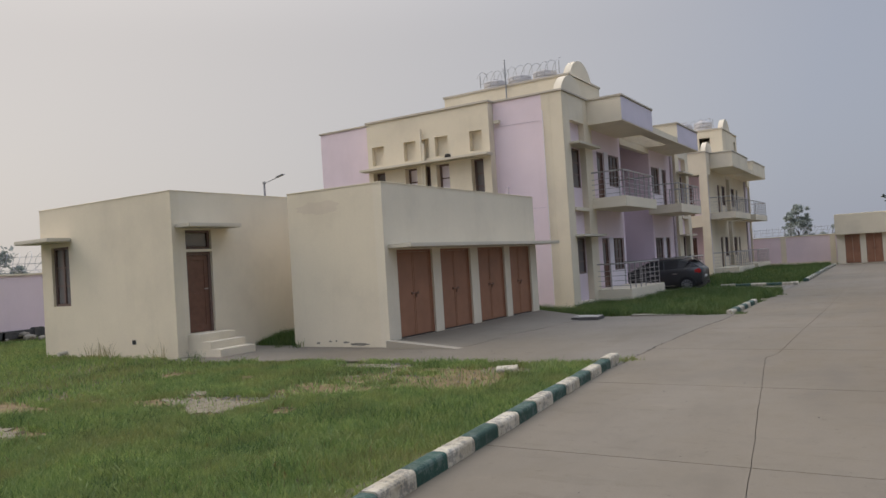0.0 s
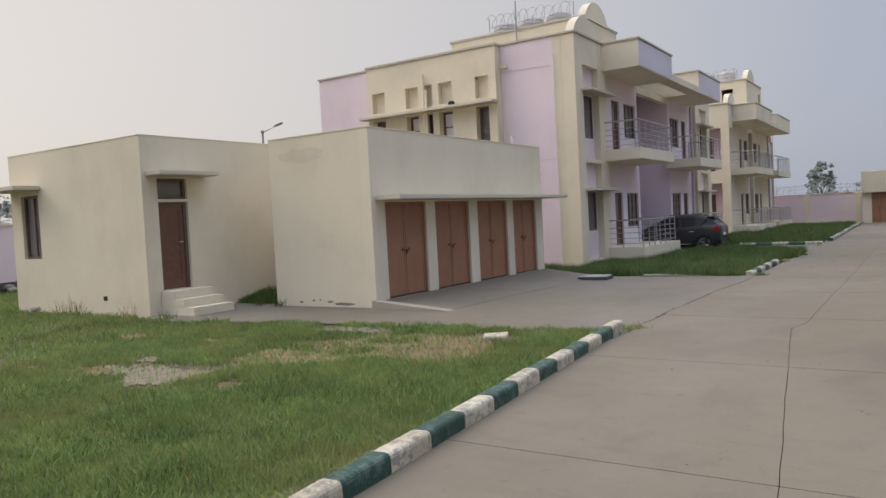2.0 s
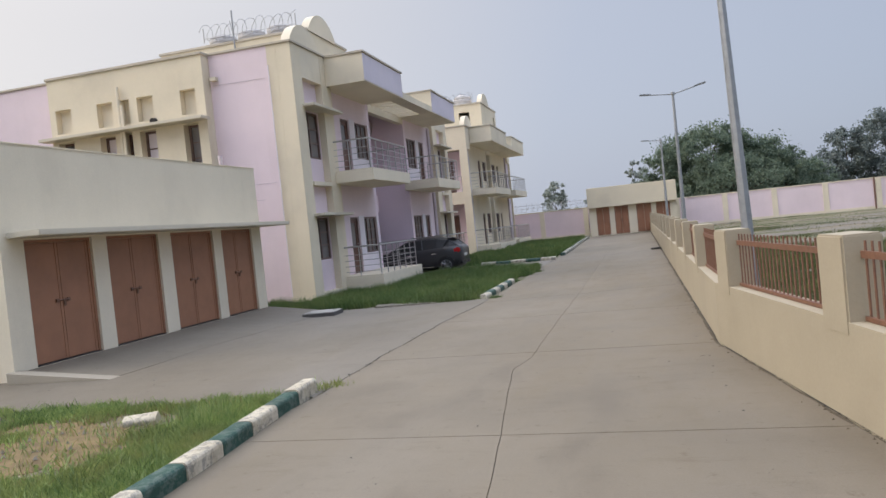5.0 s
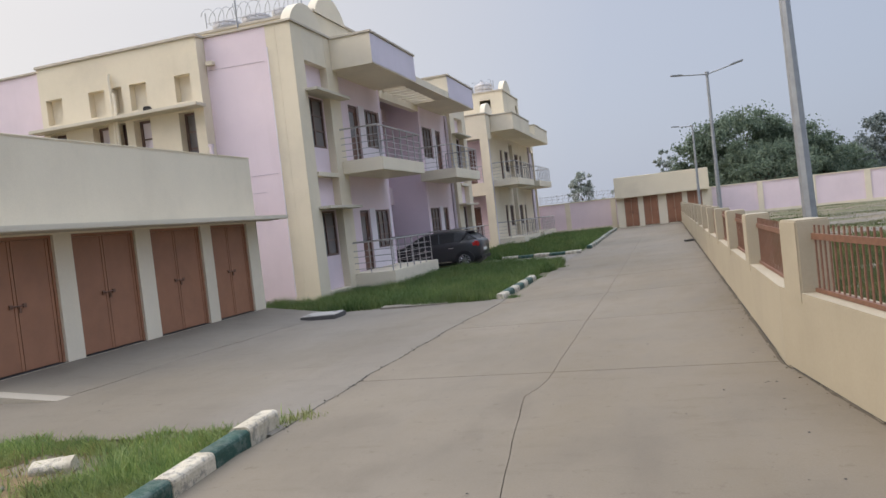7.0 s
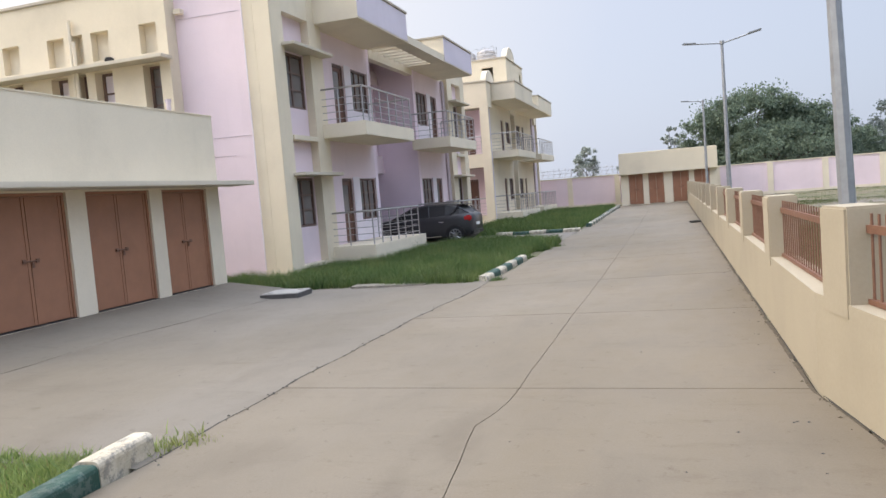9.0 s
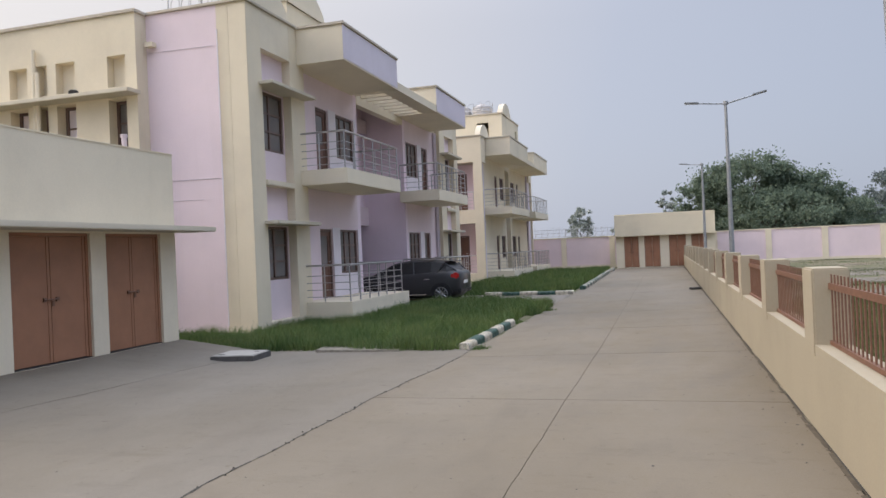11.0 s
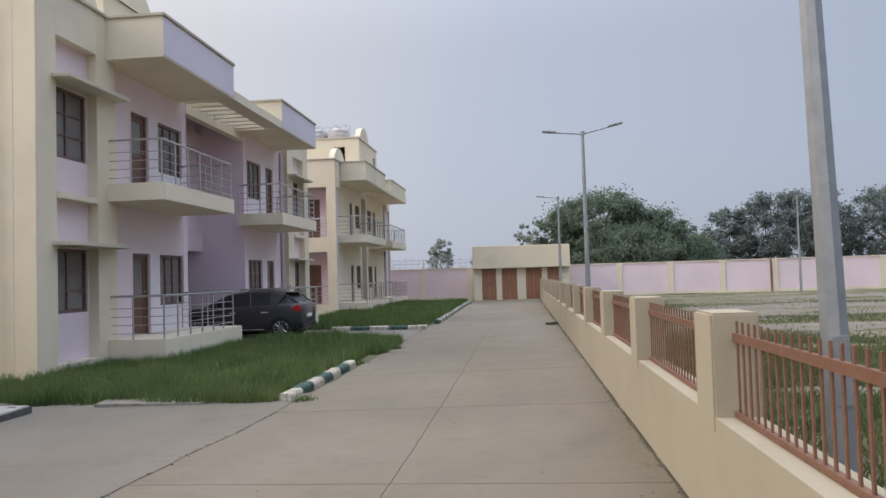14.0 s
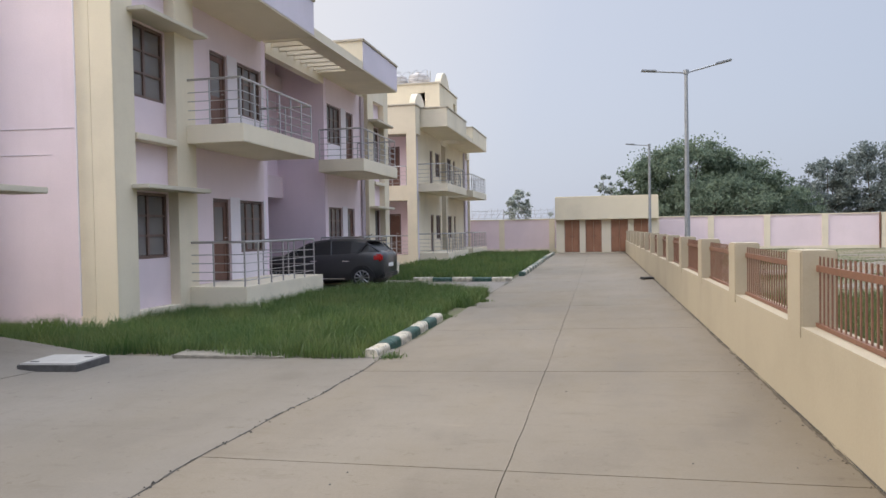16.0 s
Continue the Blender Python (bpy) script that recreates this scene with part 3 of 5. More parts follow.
def garage(label, m, length, depth, h, doors, lintel, base, canopy, hood_lo, group="", fascia=0.0):
    """A flat-roofed garage block. Local x along the front, y outwards, z up."""
    top = thing("garage", label, "garage", group)
    top.matrix_basis = m
    holes = [(a, b, base, lintel) for a, b in doors]
    part("front_wall", wall("y", -0.23, 0.0, 0.0, length, -0.05, h, holes), CREAM, top)
    part("end_wall", wall("x", 0.0, 0.23, -depth, -0.23, -0.05, h), YELLOW, top)
    part("end_wall", wall("x", length - 0.23, length, -depth, -0.23, -0.05, h), YELLOW, top)
    part("back_wall", wall("y", -depth, -depth + 0.23, 0.23, length - 0.23, -0.05, h), YELLOW, top)
    part("roof", boxed(0.23, length - 0.23, -depth + 0.23, -0.23, h - 0.18, h - 0.05), CEMENT, top)
    part("coping", boxed(-0.012, length + 0.012, -depth - 0.012, 0.012, h, h + 0.03, bevel=0.006), YELLOW, top)
    if fascia:
        part("fascia", boxed(-0.04, length + 0.04, 0.002, fascia, lintel + 0.02, h - 0.004, bevel=0.01), YELLOW, top)
    if canopy:
        part("canopy", boxed(hood_lo, length + 0.42, 0.002, canopy, lintel + 0.03, lintel + 0.12, bevel=0.012), SHADE, top, "thin concrete sunshade")
    for a, b in doors:
        fm = bmesh.new()
        for q in ((a, a + 0.05, base, lintel), (b - 0.05, b, base, lintel), (a + 0.05, b - 0.05, lintel - 0.05, lintel)):
            box(fm, q[0], q[1], -0.12, -0.05, q[2], q[3])
        d = part("door", fm, DOOR, top, "brown painted double steel door, bolted")
        mid = (a + b) / 2
        for p, q in ((a + 0.055, mid - 0.006), (mid + 0.006, b - 0.055)):
            bm = bmesh.new()
            box(bm, p, q, -0.10, -0.075, base + 0.025, lintel - 0.055)
            for s in ((p, p + 0.05), (q - 0.05, q)):
                box(bm, s[0], s[1], -0.0745, -0.066, base + 0.025, lintel - 0.055)
            part("leaf", bm, DOOR, d)
        hasp(d, Matrix.Translation((mid, -0.078, base - 0.05)))
        part("threshold", boxed(a, b, -0.20, -0.02, base - 0.02, base + 0.012), VOIDSHADE, d)
    return top


M_NEAR = place("x", -7.73, 12.22, 0)
near_garage = garage("cream plastered garage block with four brown double doors", M_NEAR, 7.77, 2.75, 3.57,
                     ((0.44, 1.90), (2.26, 3.72), (4.12, 5.64), (5.98, 7.34)), 2.10, 0.13, 0.62, 0.12)
vent = bmesh.new()
rod(vent, (-8.2, 19.3, 3.5), (-8.2, 19.3, 3.86), 0.045, n=10)
rod(vent, (-8.2, 19.3, 3.86), (-8.2, 19.3, 3.92), 0.06, n=10)
part("vent_pipe", vent, PIPE, near_garage).matrix_parent_inverse = M_NEAR.inverted()

def scar(name, mat, x0, x1, z0, z1, seed, label):
    """A thin irregular patch on the garage's end wall."""
    r = random.Random(seed)
    n = 22
    cx, cz, rx, rz = (x0 + x1) / 2, (z0 + z1) / 2, (x1 - x0) / 2, (z1 - z0) / 2
    pts = []
    for k in range(n):
        a = 2 * math.pi * k / n
        f = r.uniform(0.7, 1.05)
        pts.append((cx + rx * f * math.cos(a), cz + rz * f * math.sin(a)))
    bm = bmesh.new()
    prism(bm, pts, "y", 12.2165, 12.222)
    ob = part(name, bm, mat, near_garage, label)
    ob.matrix_parent_inverse = M_NEAR.inverted()


SCARPLASTER = plaster("patched_plaster", (0.68, 0.585, 0.445))
scar("plaster_patch", SCARPLASTER, -10.25, -8.80, 3.02, 3.36, 3, "darker plaster patch")
for k, (a, b, c, d) in enumerate(((-9.82, -9.70, 0.06, 0.11), (-9.45, -9.36, 0.10, 0.15), (-9.25, -9.20, 0.11, 0.16), (-9.05, -8.85, 0.08, 0.13), (-8.85, -8.28, 0.03, 0.10), (-10.38, -10.22, -0.02, 0.14))):
    scar("chipped_plaster", RUBBLE if k < 5 else SCARPLASTER, a, b, c, d, 20 + k, "flaked plaster near the ground")

M_FAR = place("y", 56.65, -1.95, 0, out=-1)
garage("small cream garage block with brown doors at the road's end", M_FAR, 5.95, 3.2, 3.38,
       ((0.50, 1.40), (1.75, 2.70), (3.25, 4.25), (4.58, 5.50)), 1.98, 0.03, 0.0, 0, fascia=0.34)


def hut():
    top = thing("guard_hut", "cream plastered one-room hut with brown door and steps", "hut")
    x0, x1, y0, y1, h = -17.22, -12.03, 10.14, 16.2, 3.73
    part("wall", wall("y", y0, y0 + 0.23, x0, x1, -0.1, h, [(-16.76, -16.0, 1.25, 2.75)]), YELLOW, top)
    part("wall", wall("x", x1 - 0.23, x1, y0 + 0.23, y1, -0.1, h, [(10.50, 11.24, 0.50, 2.36), (10.50, 11.24, 2.42, 2.86)]), CREAM, top)
    part("wall", wall("y", y1 - 0.23, y1, x0, x1 - 0.23, -0.1, h), CREAM, top)
    part("wall", wall("x", x0, x0 + 0.23, y0 + 0.23, y1 - 0.23, -0.1, h), CREAM, top)
    part("roof", boxed(x0 + 0.23, x1 - 0.23, y0 + 0.23, y1 - 0.23, h - 0.2, h - 0.06), CEMENT, top)
    part("coping", boxed(x0 - 0.01, x1 + 0.01, y0 - 0.01, y1 + 0.01, h, h + 0.025, bevel=0.006), YELLOW, top)
    window_unit(top, place("y", y0 + 0.10, -16.76, 1.25, out=-1), 0.76, 1.50, 2, 3)
    door_unit(top, place("x", x1 - 0.10, 10.50, 0.50), 0.74, 1.86)
    window_unit(top, place("x", x1 - 0.10, 10.50, 2.42), 0.74, 0.44, 1, 1, name="transom_window")
    part("canopy", boxed(-17.35, -15.86, y0 - 0.62, y0 - 0.002, 2.86, 2.96, bevel=0.012), SHADE, top, "concrete sunshade over the window")
    part("canopy", boxed(x1 + 0.002, x1 + 0.5, 10.22, 11.75, 2.90, 2.99, bevel=0.012), SHADE, top, "concrete sunshade over the door")
    steps = bmesh.new()
    for k in range(3):
        box(steps, x1 + 0.002, x1 + 1.05 - 0.3 * k, 10.42, 11.45, 0.165 * k - (0.04 if k == 0 else 0), 0.165 * (k + 1), bevel=0.01)
    part("steps", steps, CREAM, top, "three cream plastered steps")
    pm = bmesh.new()
    rod(pm, (-16.3, y0, 0.08), (-16.3, y0 - 0.22, 0.06), 0.055, n=10)
    part("drain_pipe", pm, CEMENT, top)
    part("weep_box", boxed(-13.62, -13.5, y0 - 0.02, y0 + 0.01, 0.30, 0.40, bevel=0.006), VOIDSHADE, top)
    return top


hut()

# ---------------------------------------------------------------- apartment buildings
XF, XW, XB, XR = -7.65, -7.87, -6.40, -6.37


def railing(parent, pts, z0, z1, rows=4, step=0.62):
    """Steel railing along a polyline: posts, round top rail and thin rods."""
    top = part("railing", rodded(*[((*a, z1), (*b, z1)) for a, b in zip(pts, pts[1:])], r=0.026), STEEL, parent, "brushed steel railing")
    for a, b in zip(pts, pts[1:]):
        a2, b2 = Vector((*a, 0)), Vector((*b, 0))
        n = max(1, round((b2 - a2).length / step))
        for k in range(n + 1):
            if k == 0 and a is not pts[0]:
                continue
            p = a2.lerp(b2, k / n)
            part("post", rodded(((p.x, p.y, z0), (p.x, p.y, z1 - 0.02)), r=0.019), STEEL, top)
        for q in range(rows):
            z = z0 + 0.12 + (z1 - z0 - 0.2) * q / rows
            part("rod", rodded(((a2.x, a2.y, z), (b2.x, b2.y, z)), r=0.009, n=6), STEEL, top)
    return top


def building(C, label, end, gap, boxv, far_box, win, door, pier_b, bay, ends, left, tower):
    """A two-storey block, mirrored about y = C. Distances v are measured from C; ends is the half length."""
    top = thing("apartment_building", label, "building")

    def Y(a, b, s):
        return (C + s * a, C + s * b) if s > 0 else (C - b, C - a)

    y0, y1 = C - ends, C + ends
    back = left["back"]
    for s in (-1, 1):
        holes = []
        for z in (0.42, 3.74):
            holes += [(*Y(*door, s), z, z + 1.90), (*Y(*win, s), z + 0.64, z + 1.90)]
        a, b = Y(gap + 0.232, pier_b[0], s)
        part("front_wall", wall("x", XW - 0.23, XW, a, b, -0.3, 6.41, holes), PINK if left["wing"] else CREAM, top)
        part("front_wall", wall("x", XW - 0.23, XW, a, b, 6.41, 7.32), CREAM, top)
        for z in (0.42, 3.74):
            wa, wb = Y(*win, s)
            window_unit(top, place("x", XW - 0.08, wa, z + 0.64), wb - wa, 1.26, 3, 3, curtain=0.0)
            da, db = Y(*door, s)
            door_unit(top, place("x", XW - 0.08, da, z), db - da, 1.90, glazed=True)
            # pale plaster bands round the openings
            bm = bmesh.new()
            box(bm, XW - 0.0, XW + 0.012, wb + 0.002, wb + 0.12, z, z + 1.95)
            box(bm, XW - 0.0, XW + 0.012, (db if s < 0 else wb + 0.125) + 0.002, (wa if s < 0 else da) - 0.002, z, z + 1.95)
            box(bm, XW - 0.0, XW + 0.012, wa, wb, z, z + 0.635)
            part("plaster_band", bm, WHITE if left["wing"] else CREAM, top)
        # piers and the window bay between them
        if bay:
            part("pier", boxed(XW - 0.23, XF, *Y(*pier_b, s), -0.3, 7.32, bevel=0.008), YELLOW, top)
            part("pier", boxed(XW - 0.23, XF, *Y(bay[1], ends, s), -0.3, 7.32, bevel=0.008), YELLOW, top)
            a, b = Y(*bay, s)
            part("bay_wall", wall("x", XW - 0.23, XW, a, b, -0.3, 6.42, [(a + 0.1, b - 0.04, 1.06, 2.33), (a + 0.1, b - 0.04, 4.12, 5.52)]), PINK, top)
            part("bay_lintel", boxed(XW - 0.23, XF - 0.003, a, b, 6.42, 7.32), CREAM, top)
            part("bay_sill", boxed(XW + 0.002, XF + 0.05, a + 0.002, b - 0.002, 3.27, 3.39, bevel=0.01), CREAM, top)
            part("bay_sill", boxed(XW + 0.002, XF + 0.01, a + 0.002, b - 0.002, -0.3, 0.12, bevel=0.01), CREAM, top)
            for z, hh in ((1.06, 1.27), (4.12, 1.40)):
                window_unit(top, place("x", XW - 0.06, a + 0.1, z), b - a - 0.14, hh, 2, 3)
                ca, cb = Y(pier_b[0] + 0.05, bay[1] + 0.16, s)
                part("canopy", boxed(XW + 0.002, XF + 0.36, ca, cb, z + hh + 0.03, z + hh + 0.11, bevel=0.012), SHADE, top, "thin concrete sunshade")
        else:
            part("pier", boxed(XW - 0.23, XF - 0.14, *Y(pier_b[0], ends - 0.16, s), -0.3, 6.02), LAVENDER, top)
            part("pier", boxed(XW - 0.23, XF, *Y(ends - 0.16, ends, s), -0.3, 7.32), YELLOW, top)
            part("pier_head", boxed(XW - 0.23, XF - 0.002, *Y(pier_b[0], ends - 0.16, s), 6.02, 7.32), CREAM, top)
        # balcony, ground platform and roof box
        a, b = Y(*(boxv if s < 0 else far_box), s)
        bal = part("balcony", boxed(XW + 0.002, XB, a, b, 3.37, 3.75, bevel=0.012), CREAM, top, "cream plastered balcony slab")
        railing(bal, [(XW + 0.02, a + 0.06), (XB - 0.07, a + 0.06), (XB - 0.07, b - 0.06), (XW + 0.02, b - 0.06)], 3.75, 4.68)
        a2, b2 = (a - 0.02, b + 0.37) if s < 0 else (a - 0.37, b)
        plat = part("platform", boxed(XW + 0.002, XB, a2, b2, -0.3, 0.43, bevel=0.012), CREAM, top, "cream plastered ground floor platform")
        rail = [(XW + 0.02, a + 0.06), (XB - 0.07, a + 0.06), (XB - 0.07, b - 0.06), (XW + 0.02, b - 0.06)]
        railing(plat, rail, 0.43, 1.34)
        rb = part("roof_box", boxed(XW + 0.002, XR, a, b, 6.42, 7.30), CREAM, top)
        part("fascia", boxed(XR + 0.001, XR + 0.014, a + 0.004, b - 0.004, 6.46, 7.28), LAVENDER if left["wing"] else CREAM, rb)
        part("coping", boxed(XW - 0.2, XR + 0.05, a - 0.04, b + 0.04, 7.30, 7.37, bevel=0.01), COPING, rb)
        # stair recess cheek
        part("stair_cheek", wall("y", *((C + gap, C + gap + 0.23) if s > 0 else (C - gap - 0.23, C - gap)), -12.0, XW - 0.003, -0.3, 6.9), PURPLE if left["wing"] else CREAM, top)
        for q in (0.0, 0.16):
            pm = rodded(((XW + 0.06, C + s * (pier_b[0] - 0.10 - q), 0.05), (XW + 0.06, C + s * (pier_b[0] - 0.10 - q), 6.4)), r=0.05, n=10)
            if s > 0:
                part("rain_pipe", pm, PIPE, top, "grey rain pipe on the wall")
            else:
                pm.free()
        # small arch on the corner parapet
        vc = ends - 1.08
        bm = bmesh.new()
        prism(bm, [(C + s * vc - 1.0, 7.38)] + arch_outline(C + s * vc, 1.0, 7.42, 0.60)[0:] + [(C + s * vc + 1.0, 7.38)], "x", XF - 0.30, XF - 0.02)
        part("parapet_arch", bm, CREAM, top)
    # stair recess back, landings and pergola
    part("stair_back", wall("x", -12.2, -12.0, C - gap - 0.23, C + gap + 0.23, -0.3, 6.9), PURPLE, top)
    part("landing", boxed(-12.0, -9.30, C - gap, C + gap, 2.62, 3.30), PINK, top)
    part("stair_screen", wall("x", -9.62, -9.47, C - gap, C + gap, 3.305, 6.9, [(C - gap + 0.2, C - gap + 1.5, 3.4, 5.9)]), PURPLE, top)
    part("stair_lintel", boxed(-9.465, -9.25, C - gap + 0.002, C + gap - 0.002, 5.95, 6.45), PINK, top)
    part("stair_beam", boxed(XW - 0.23, XW + 0.02, C - gap, C + gap, 6.20, 6.9), CREAM, top)
    part("pergola_beam", boxed(XR - 0.52, XR, C - boxv[0] + 0.042, C + far_box[0] - 0.042, 6.42, 6.66), CREAM, top)
    n = 8
    for k in range(n):
        y = C - boxv[0] + (boxv[0] + far_box[0]) * (k + 0.5) / n
        part("pergola_slat", boxed(XW + 0.03, XR - 0.525, y - 0.06, y + 0.06, 6.44, 6.60), CREAM, top)
    # shell: ends, back, roof
    part("end_wall", wall("y", y1 - 0.23, y1, back, XW - 0.24, -0.3, 7.30), PINK, top)
    part("back_wall", wall("x", back, back + 0.23, y0 + 0.23, y1 - 0.23, -0.3, 7.30), PINK, top)
    part("roof", boxed(back + 0.23, XW - 0.23, y0 + 0.23, y1 - 0.23, 6.90, 7.02), CEMENT, top)
    part("floor_slab", boxed(back + 0.23, -12.21, y0 + 0.23, y1 - 0.23, 3.3, 3.5), CEMENT, top)
    cop = bmesh.new()
    for q in ((back - 0.05, XF + 0.05, y0 - 0.05, y0 + 0.28), (back - 0.05, XF + 0.05, y1 - 0.28, y1 + 0.05), (back - 0.05, back + 0.28, y0 + 0.281, y1 - 0.281)):
        box(cop, *q, 7.322, 7.385, bevel=0.008)
    for s in (-1, 1):
        box(cop, XF - 0.28, XF + 0.05, *Y((boxv if s < 0 else far_box)[1] + 0.045, ends - 0.281, s), 7.322, 7.385, bevel=0.008)
    part("coping", cop, COPING, top)
    if left["wing"]:
        # pink gable with the projecting cream service bay
        part("end_wall", wall("y", y0, y0 + 0.23, back, -8.40, -0.3, 7.32), PINK, top)
        part("corner_return", wall("y", y0, y0 + 0.23, -8.40, XW - 0.231, -0.3, 7.32), YELLOW, top)
        wx0, wx1, wy = -15.63, -10.27, 22.28
        holes, nich = [], []
        for a, b in ((-15.42, -14.86), (-13.93, -13.39), (-13.11, -12.80), (-12.54, -11.99), (-11.07, -10.57)):
            nich.append((a, b, 5.66, 6.38))
            holes.append((a, b, 3.9, 5.38))
            holes.append((a, b, 0.9, 2.3))
        part("service_bay", wall("y", wy, y0 - 0.16, wx0, wx1, -0.3, 7.30, nich + holes), YELLOW, top)
        part("service_back", wall("y", y0 - 0.158, y0 - 0.003, wx0, wx1, -0.3, 7.30, holes), CREAM, top)
        part("service_coping", boxed(wx0 - 0.04, wx1 + 0.04, wy - 0.05, y0 - 0.052, 7.302, 7.38, bevel=0.008), COPING, top)
        part("sunshade", boxed(wx0 - 0.12, wx1 + 0.10, wy - 0.45, wy - 0.002, 5.42, 5.51, bevel=0.012), SHADE, top, "long concrete sunshade")
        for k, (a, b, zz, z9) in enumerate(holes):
            # black sheet added behind the panes in place of an unlit room
            part("window_void_sheet", boxed(a, b, y0 - 0.030, y0 - 0.006, zz, z9), VOIDSHADE, top)
            window_unit(top, place("y", y0 - 0.09, a, zz, out=-1), b - a, z9 - zz, 1, 3, curtain=0.9 if k in (2, 6) else 0)
        for x, z9 in ((-13.10, 6.75), (-13.0, 6.2)):
            part("soil_pipe", rodded(((x, wy - 0.09, 0.1), (x, wy - 0.09, z9)), r=0.05, n=10), CREAM, top)
        part("outlet", rodded(((-11.98, wy + 0.02, 5.62), (-11.98, wy - 0.14, 5.60)), r=0.09, n=12), VOIDSHADE, top)
        part("outlet_stub", boxed(-10.2, -10.0, y0 - 0.16, y0 - 0.003, 6.55, 6.66), CREAM, top)
        part("rain_pipe", rodded(((-8.36, y0 - 0.05, 0.1), (-8.36, y0 - 0.05, 6.75)), r=0.016, n=8), WHITE, top, "white rain pipe at the corner")
        # masonry joint lines in the plaster
        for z, x9 in ((6.42, -8.5), (3.43, -8.45), (2.97, -8.9)):
            part("cable", rodded(((-10.2, y0 - 0.006, z + 0.02), (x9, y0 - 0.006, z)), r=0.006, n=5), PIPE, top, "thin dark cable on the wall")
    else:
        lx = [(-11.6, -8.10, 3.62, 6.02), (-11.6, -8.05, 0.38, 2.92)]
        part("end_wall", wall("y", y0, y0 + 0.23, back, XW - 0.231, -0.3, 7.32, lx), YELLOW, top)
        for a, b, z0, z1 in lx:
            part("loggia_wall", wall("y", y0 + 1.2, y0 + 1.35, a, b, z0 - 0.4, z1 + 0.3, [(-9.35, -8.75, z0 + 0.02, z0 + 1.95), (-10.3, -9.55, z0 + 0.7, z0 + 1.95)]), PINK, top)
            part("loggia_floor", boxed(a - 0.2, b + 0.2, y0 + 0.232, y0 + 1.2, z0 - 0.3, z0 - 0.01), CEMENT, top)
            part("loggia_ceiling", boxed(a - 0.2, b + 0.2, y0 + 0.232, y0 + 1.35, z1 + 0.02, z1 + 0.2), CEMENT, top)
            part("loggia_cheek", boxed(b + 0.01, b + 0.15, y0 + 0.232, y0 + 1.35, z0, z1), PINK, top)
            door_unit(top, place("y", y0 + 1.25, -9.35, z0 + 0.02, out=-1), 0.60, 1.93)
            window_unit(top, place("y", y0 + 1.25, -10.3, z0 + 0.7, out=-1), 0.75, 1.25, 2, 2)
            railing(top, [(a + 0.05, y0 + 0.1), (b - 0.05, y0 + 0.1)], z0, z0 + 0.9)
    # stair head on the roof, with its round gable
    tx0, tx1, ty0, ty1, tz = tower
    part("stair_head", wall("x", tx1 - 0.23, tx1, ty0, ty1, 7.02, tz, [(ty1 - 1.1, ty1 - 0.5, 8.1, 9.0)] if not left["wing"] else ()), YELLOW, top)
    part("stair_head", wall("y", ty0, ty0 + 0.23, tx0, tx1 - 0.23, 7.02, tz, [(tx1 - 1.5, tx1 - 0.8, 8.0, 9.0)] if not left["wing"] else ()), YELLOW, top)
    part("stair_head", wall("y", ty1 - 0.23, ty1, tx0, tx1 - 0.23, 7.02, tz), YELLOW, top)
    part("stair_head", wall("x", tx0, tx0 + 0.23, ty0 + 0.23, ty1 - 0.23, 7.02, tz), YELLOW, top)
    part("stair_head_roof", boxed(tx0 - 0.05, tx1 + 0.05, ty0 - 0.05, ty1 + 0.05, tz, tz + 0.09, bevel=0.01), COPING, top)
    bm = bmesh.new()
    ac, ah = ty0 + 1.25, 1.2
    prism(bm, [(ac - ah, tz)] + arch_outline(ac, ah, tz + 0.05, 0.72) + [(ac + ah, tz)], "x", tx1 - 0.25, tx1 + 0.06)
    part("round_gable", bm, CREAM, top)
    return top


building(31.27, "two-storey apartment block, cream and pink plaster with balconies", "wing", 2.07, (2.42, 6.27), (1.53, 5.37), (2.36, 3.64), (4.12, 4.90),
         (5.93, 6.65), (6.65, 8.0), 8.61, {"wing": True, "back": -18.30}, (-15.25, -9.3, 27.7, 31.3, 9.1))
building(51.70, "two-storey cream apartment block with balconies and roof stair head", "plain", 0.62, (1.05, 6.2), (1.05, 6.2), (1.0, 2.15), (2.75, 3.4),
         (6.3, 6.45), None, 7.25, {"wing": False, "back": -18.30}, (-11.5, -7.75, 50.4, 55.4, 9.45))

# ---------------------------------------------------------------- boundary walls
def boundary(name, label, axis, at, u0, u1, h, bays, thick=0.23, face=1):
    """A pink plastered wall with cream piers, plinth and coping."""
    lo, hi = (at, at + thick) if face < 0 else (at - thick, at)
    ob = tagged(finish(wall(axis, lo, hi, u0, u1, -0.1, h), name, PINK), label, "wall", kind="structure")
    p = hi if face > 0 else lo
    q = p + face * 0.06

    def bx(a, b, z0, z1, o):
        s = sorted((p + face * 0.001, p + face * o))
        return boxed(*s, a, b, z0, z1, bevel=0.006) if axis == "x" else boxed(a, b, *s, z0, z1, bevel=0.006)

    for k in range(bays + 1):
        c = u0 + (u1 - u0) * k / bays
        part("pier", bx(c - 0.18, c + 0.18, -0.1, h - 0.002, 0.07), CREAM, ob)
    part("plinth", bx(u0, u1, -0.1, 0.16, 0.05), CREAM, ob)
    part("coping", boxed(lo - 0.05, hi + 0.05, u0, u1, h, h + 0.07) if axis == "x" else boxed(u0, u1, lo - 0.05, hi + 0.05, h, h + 0.07), CREAM, ob)
    return ob


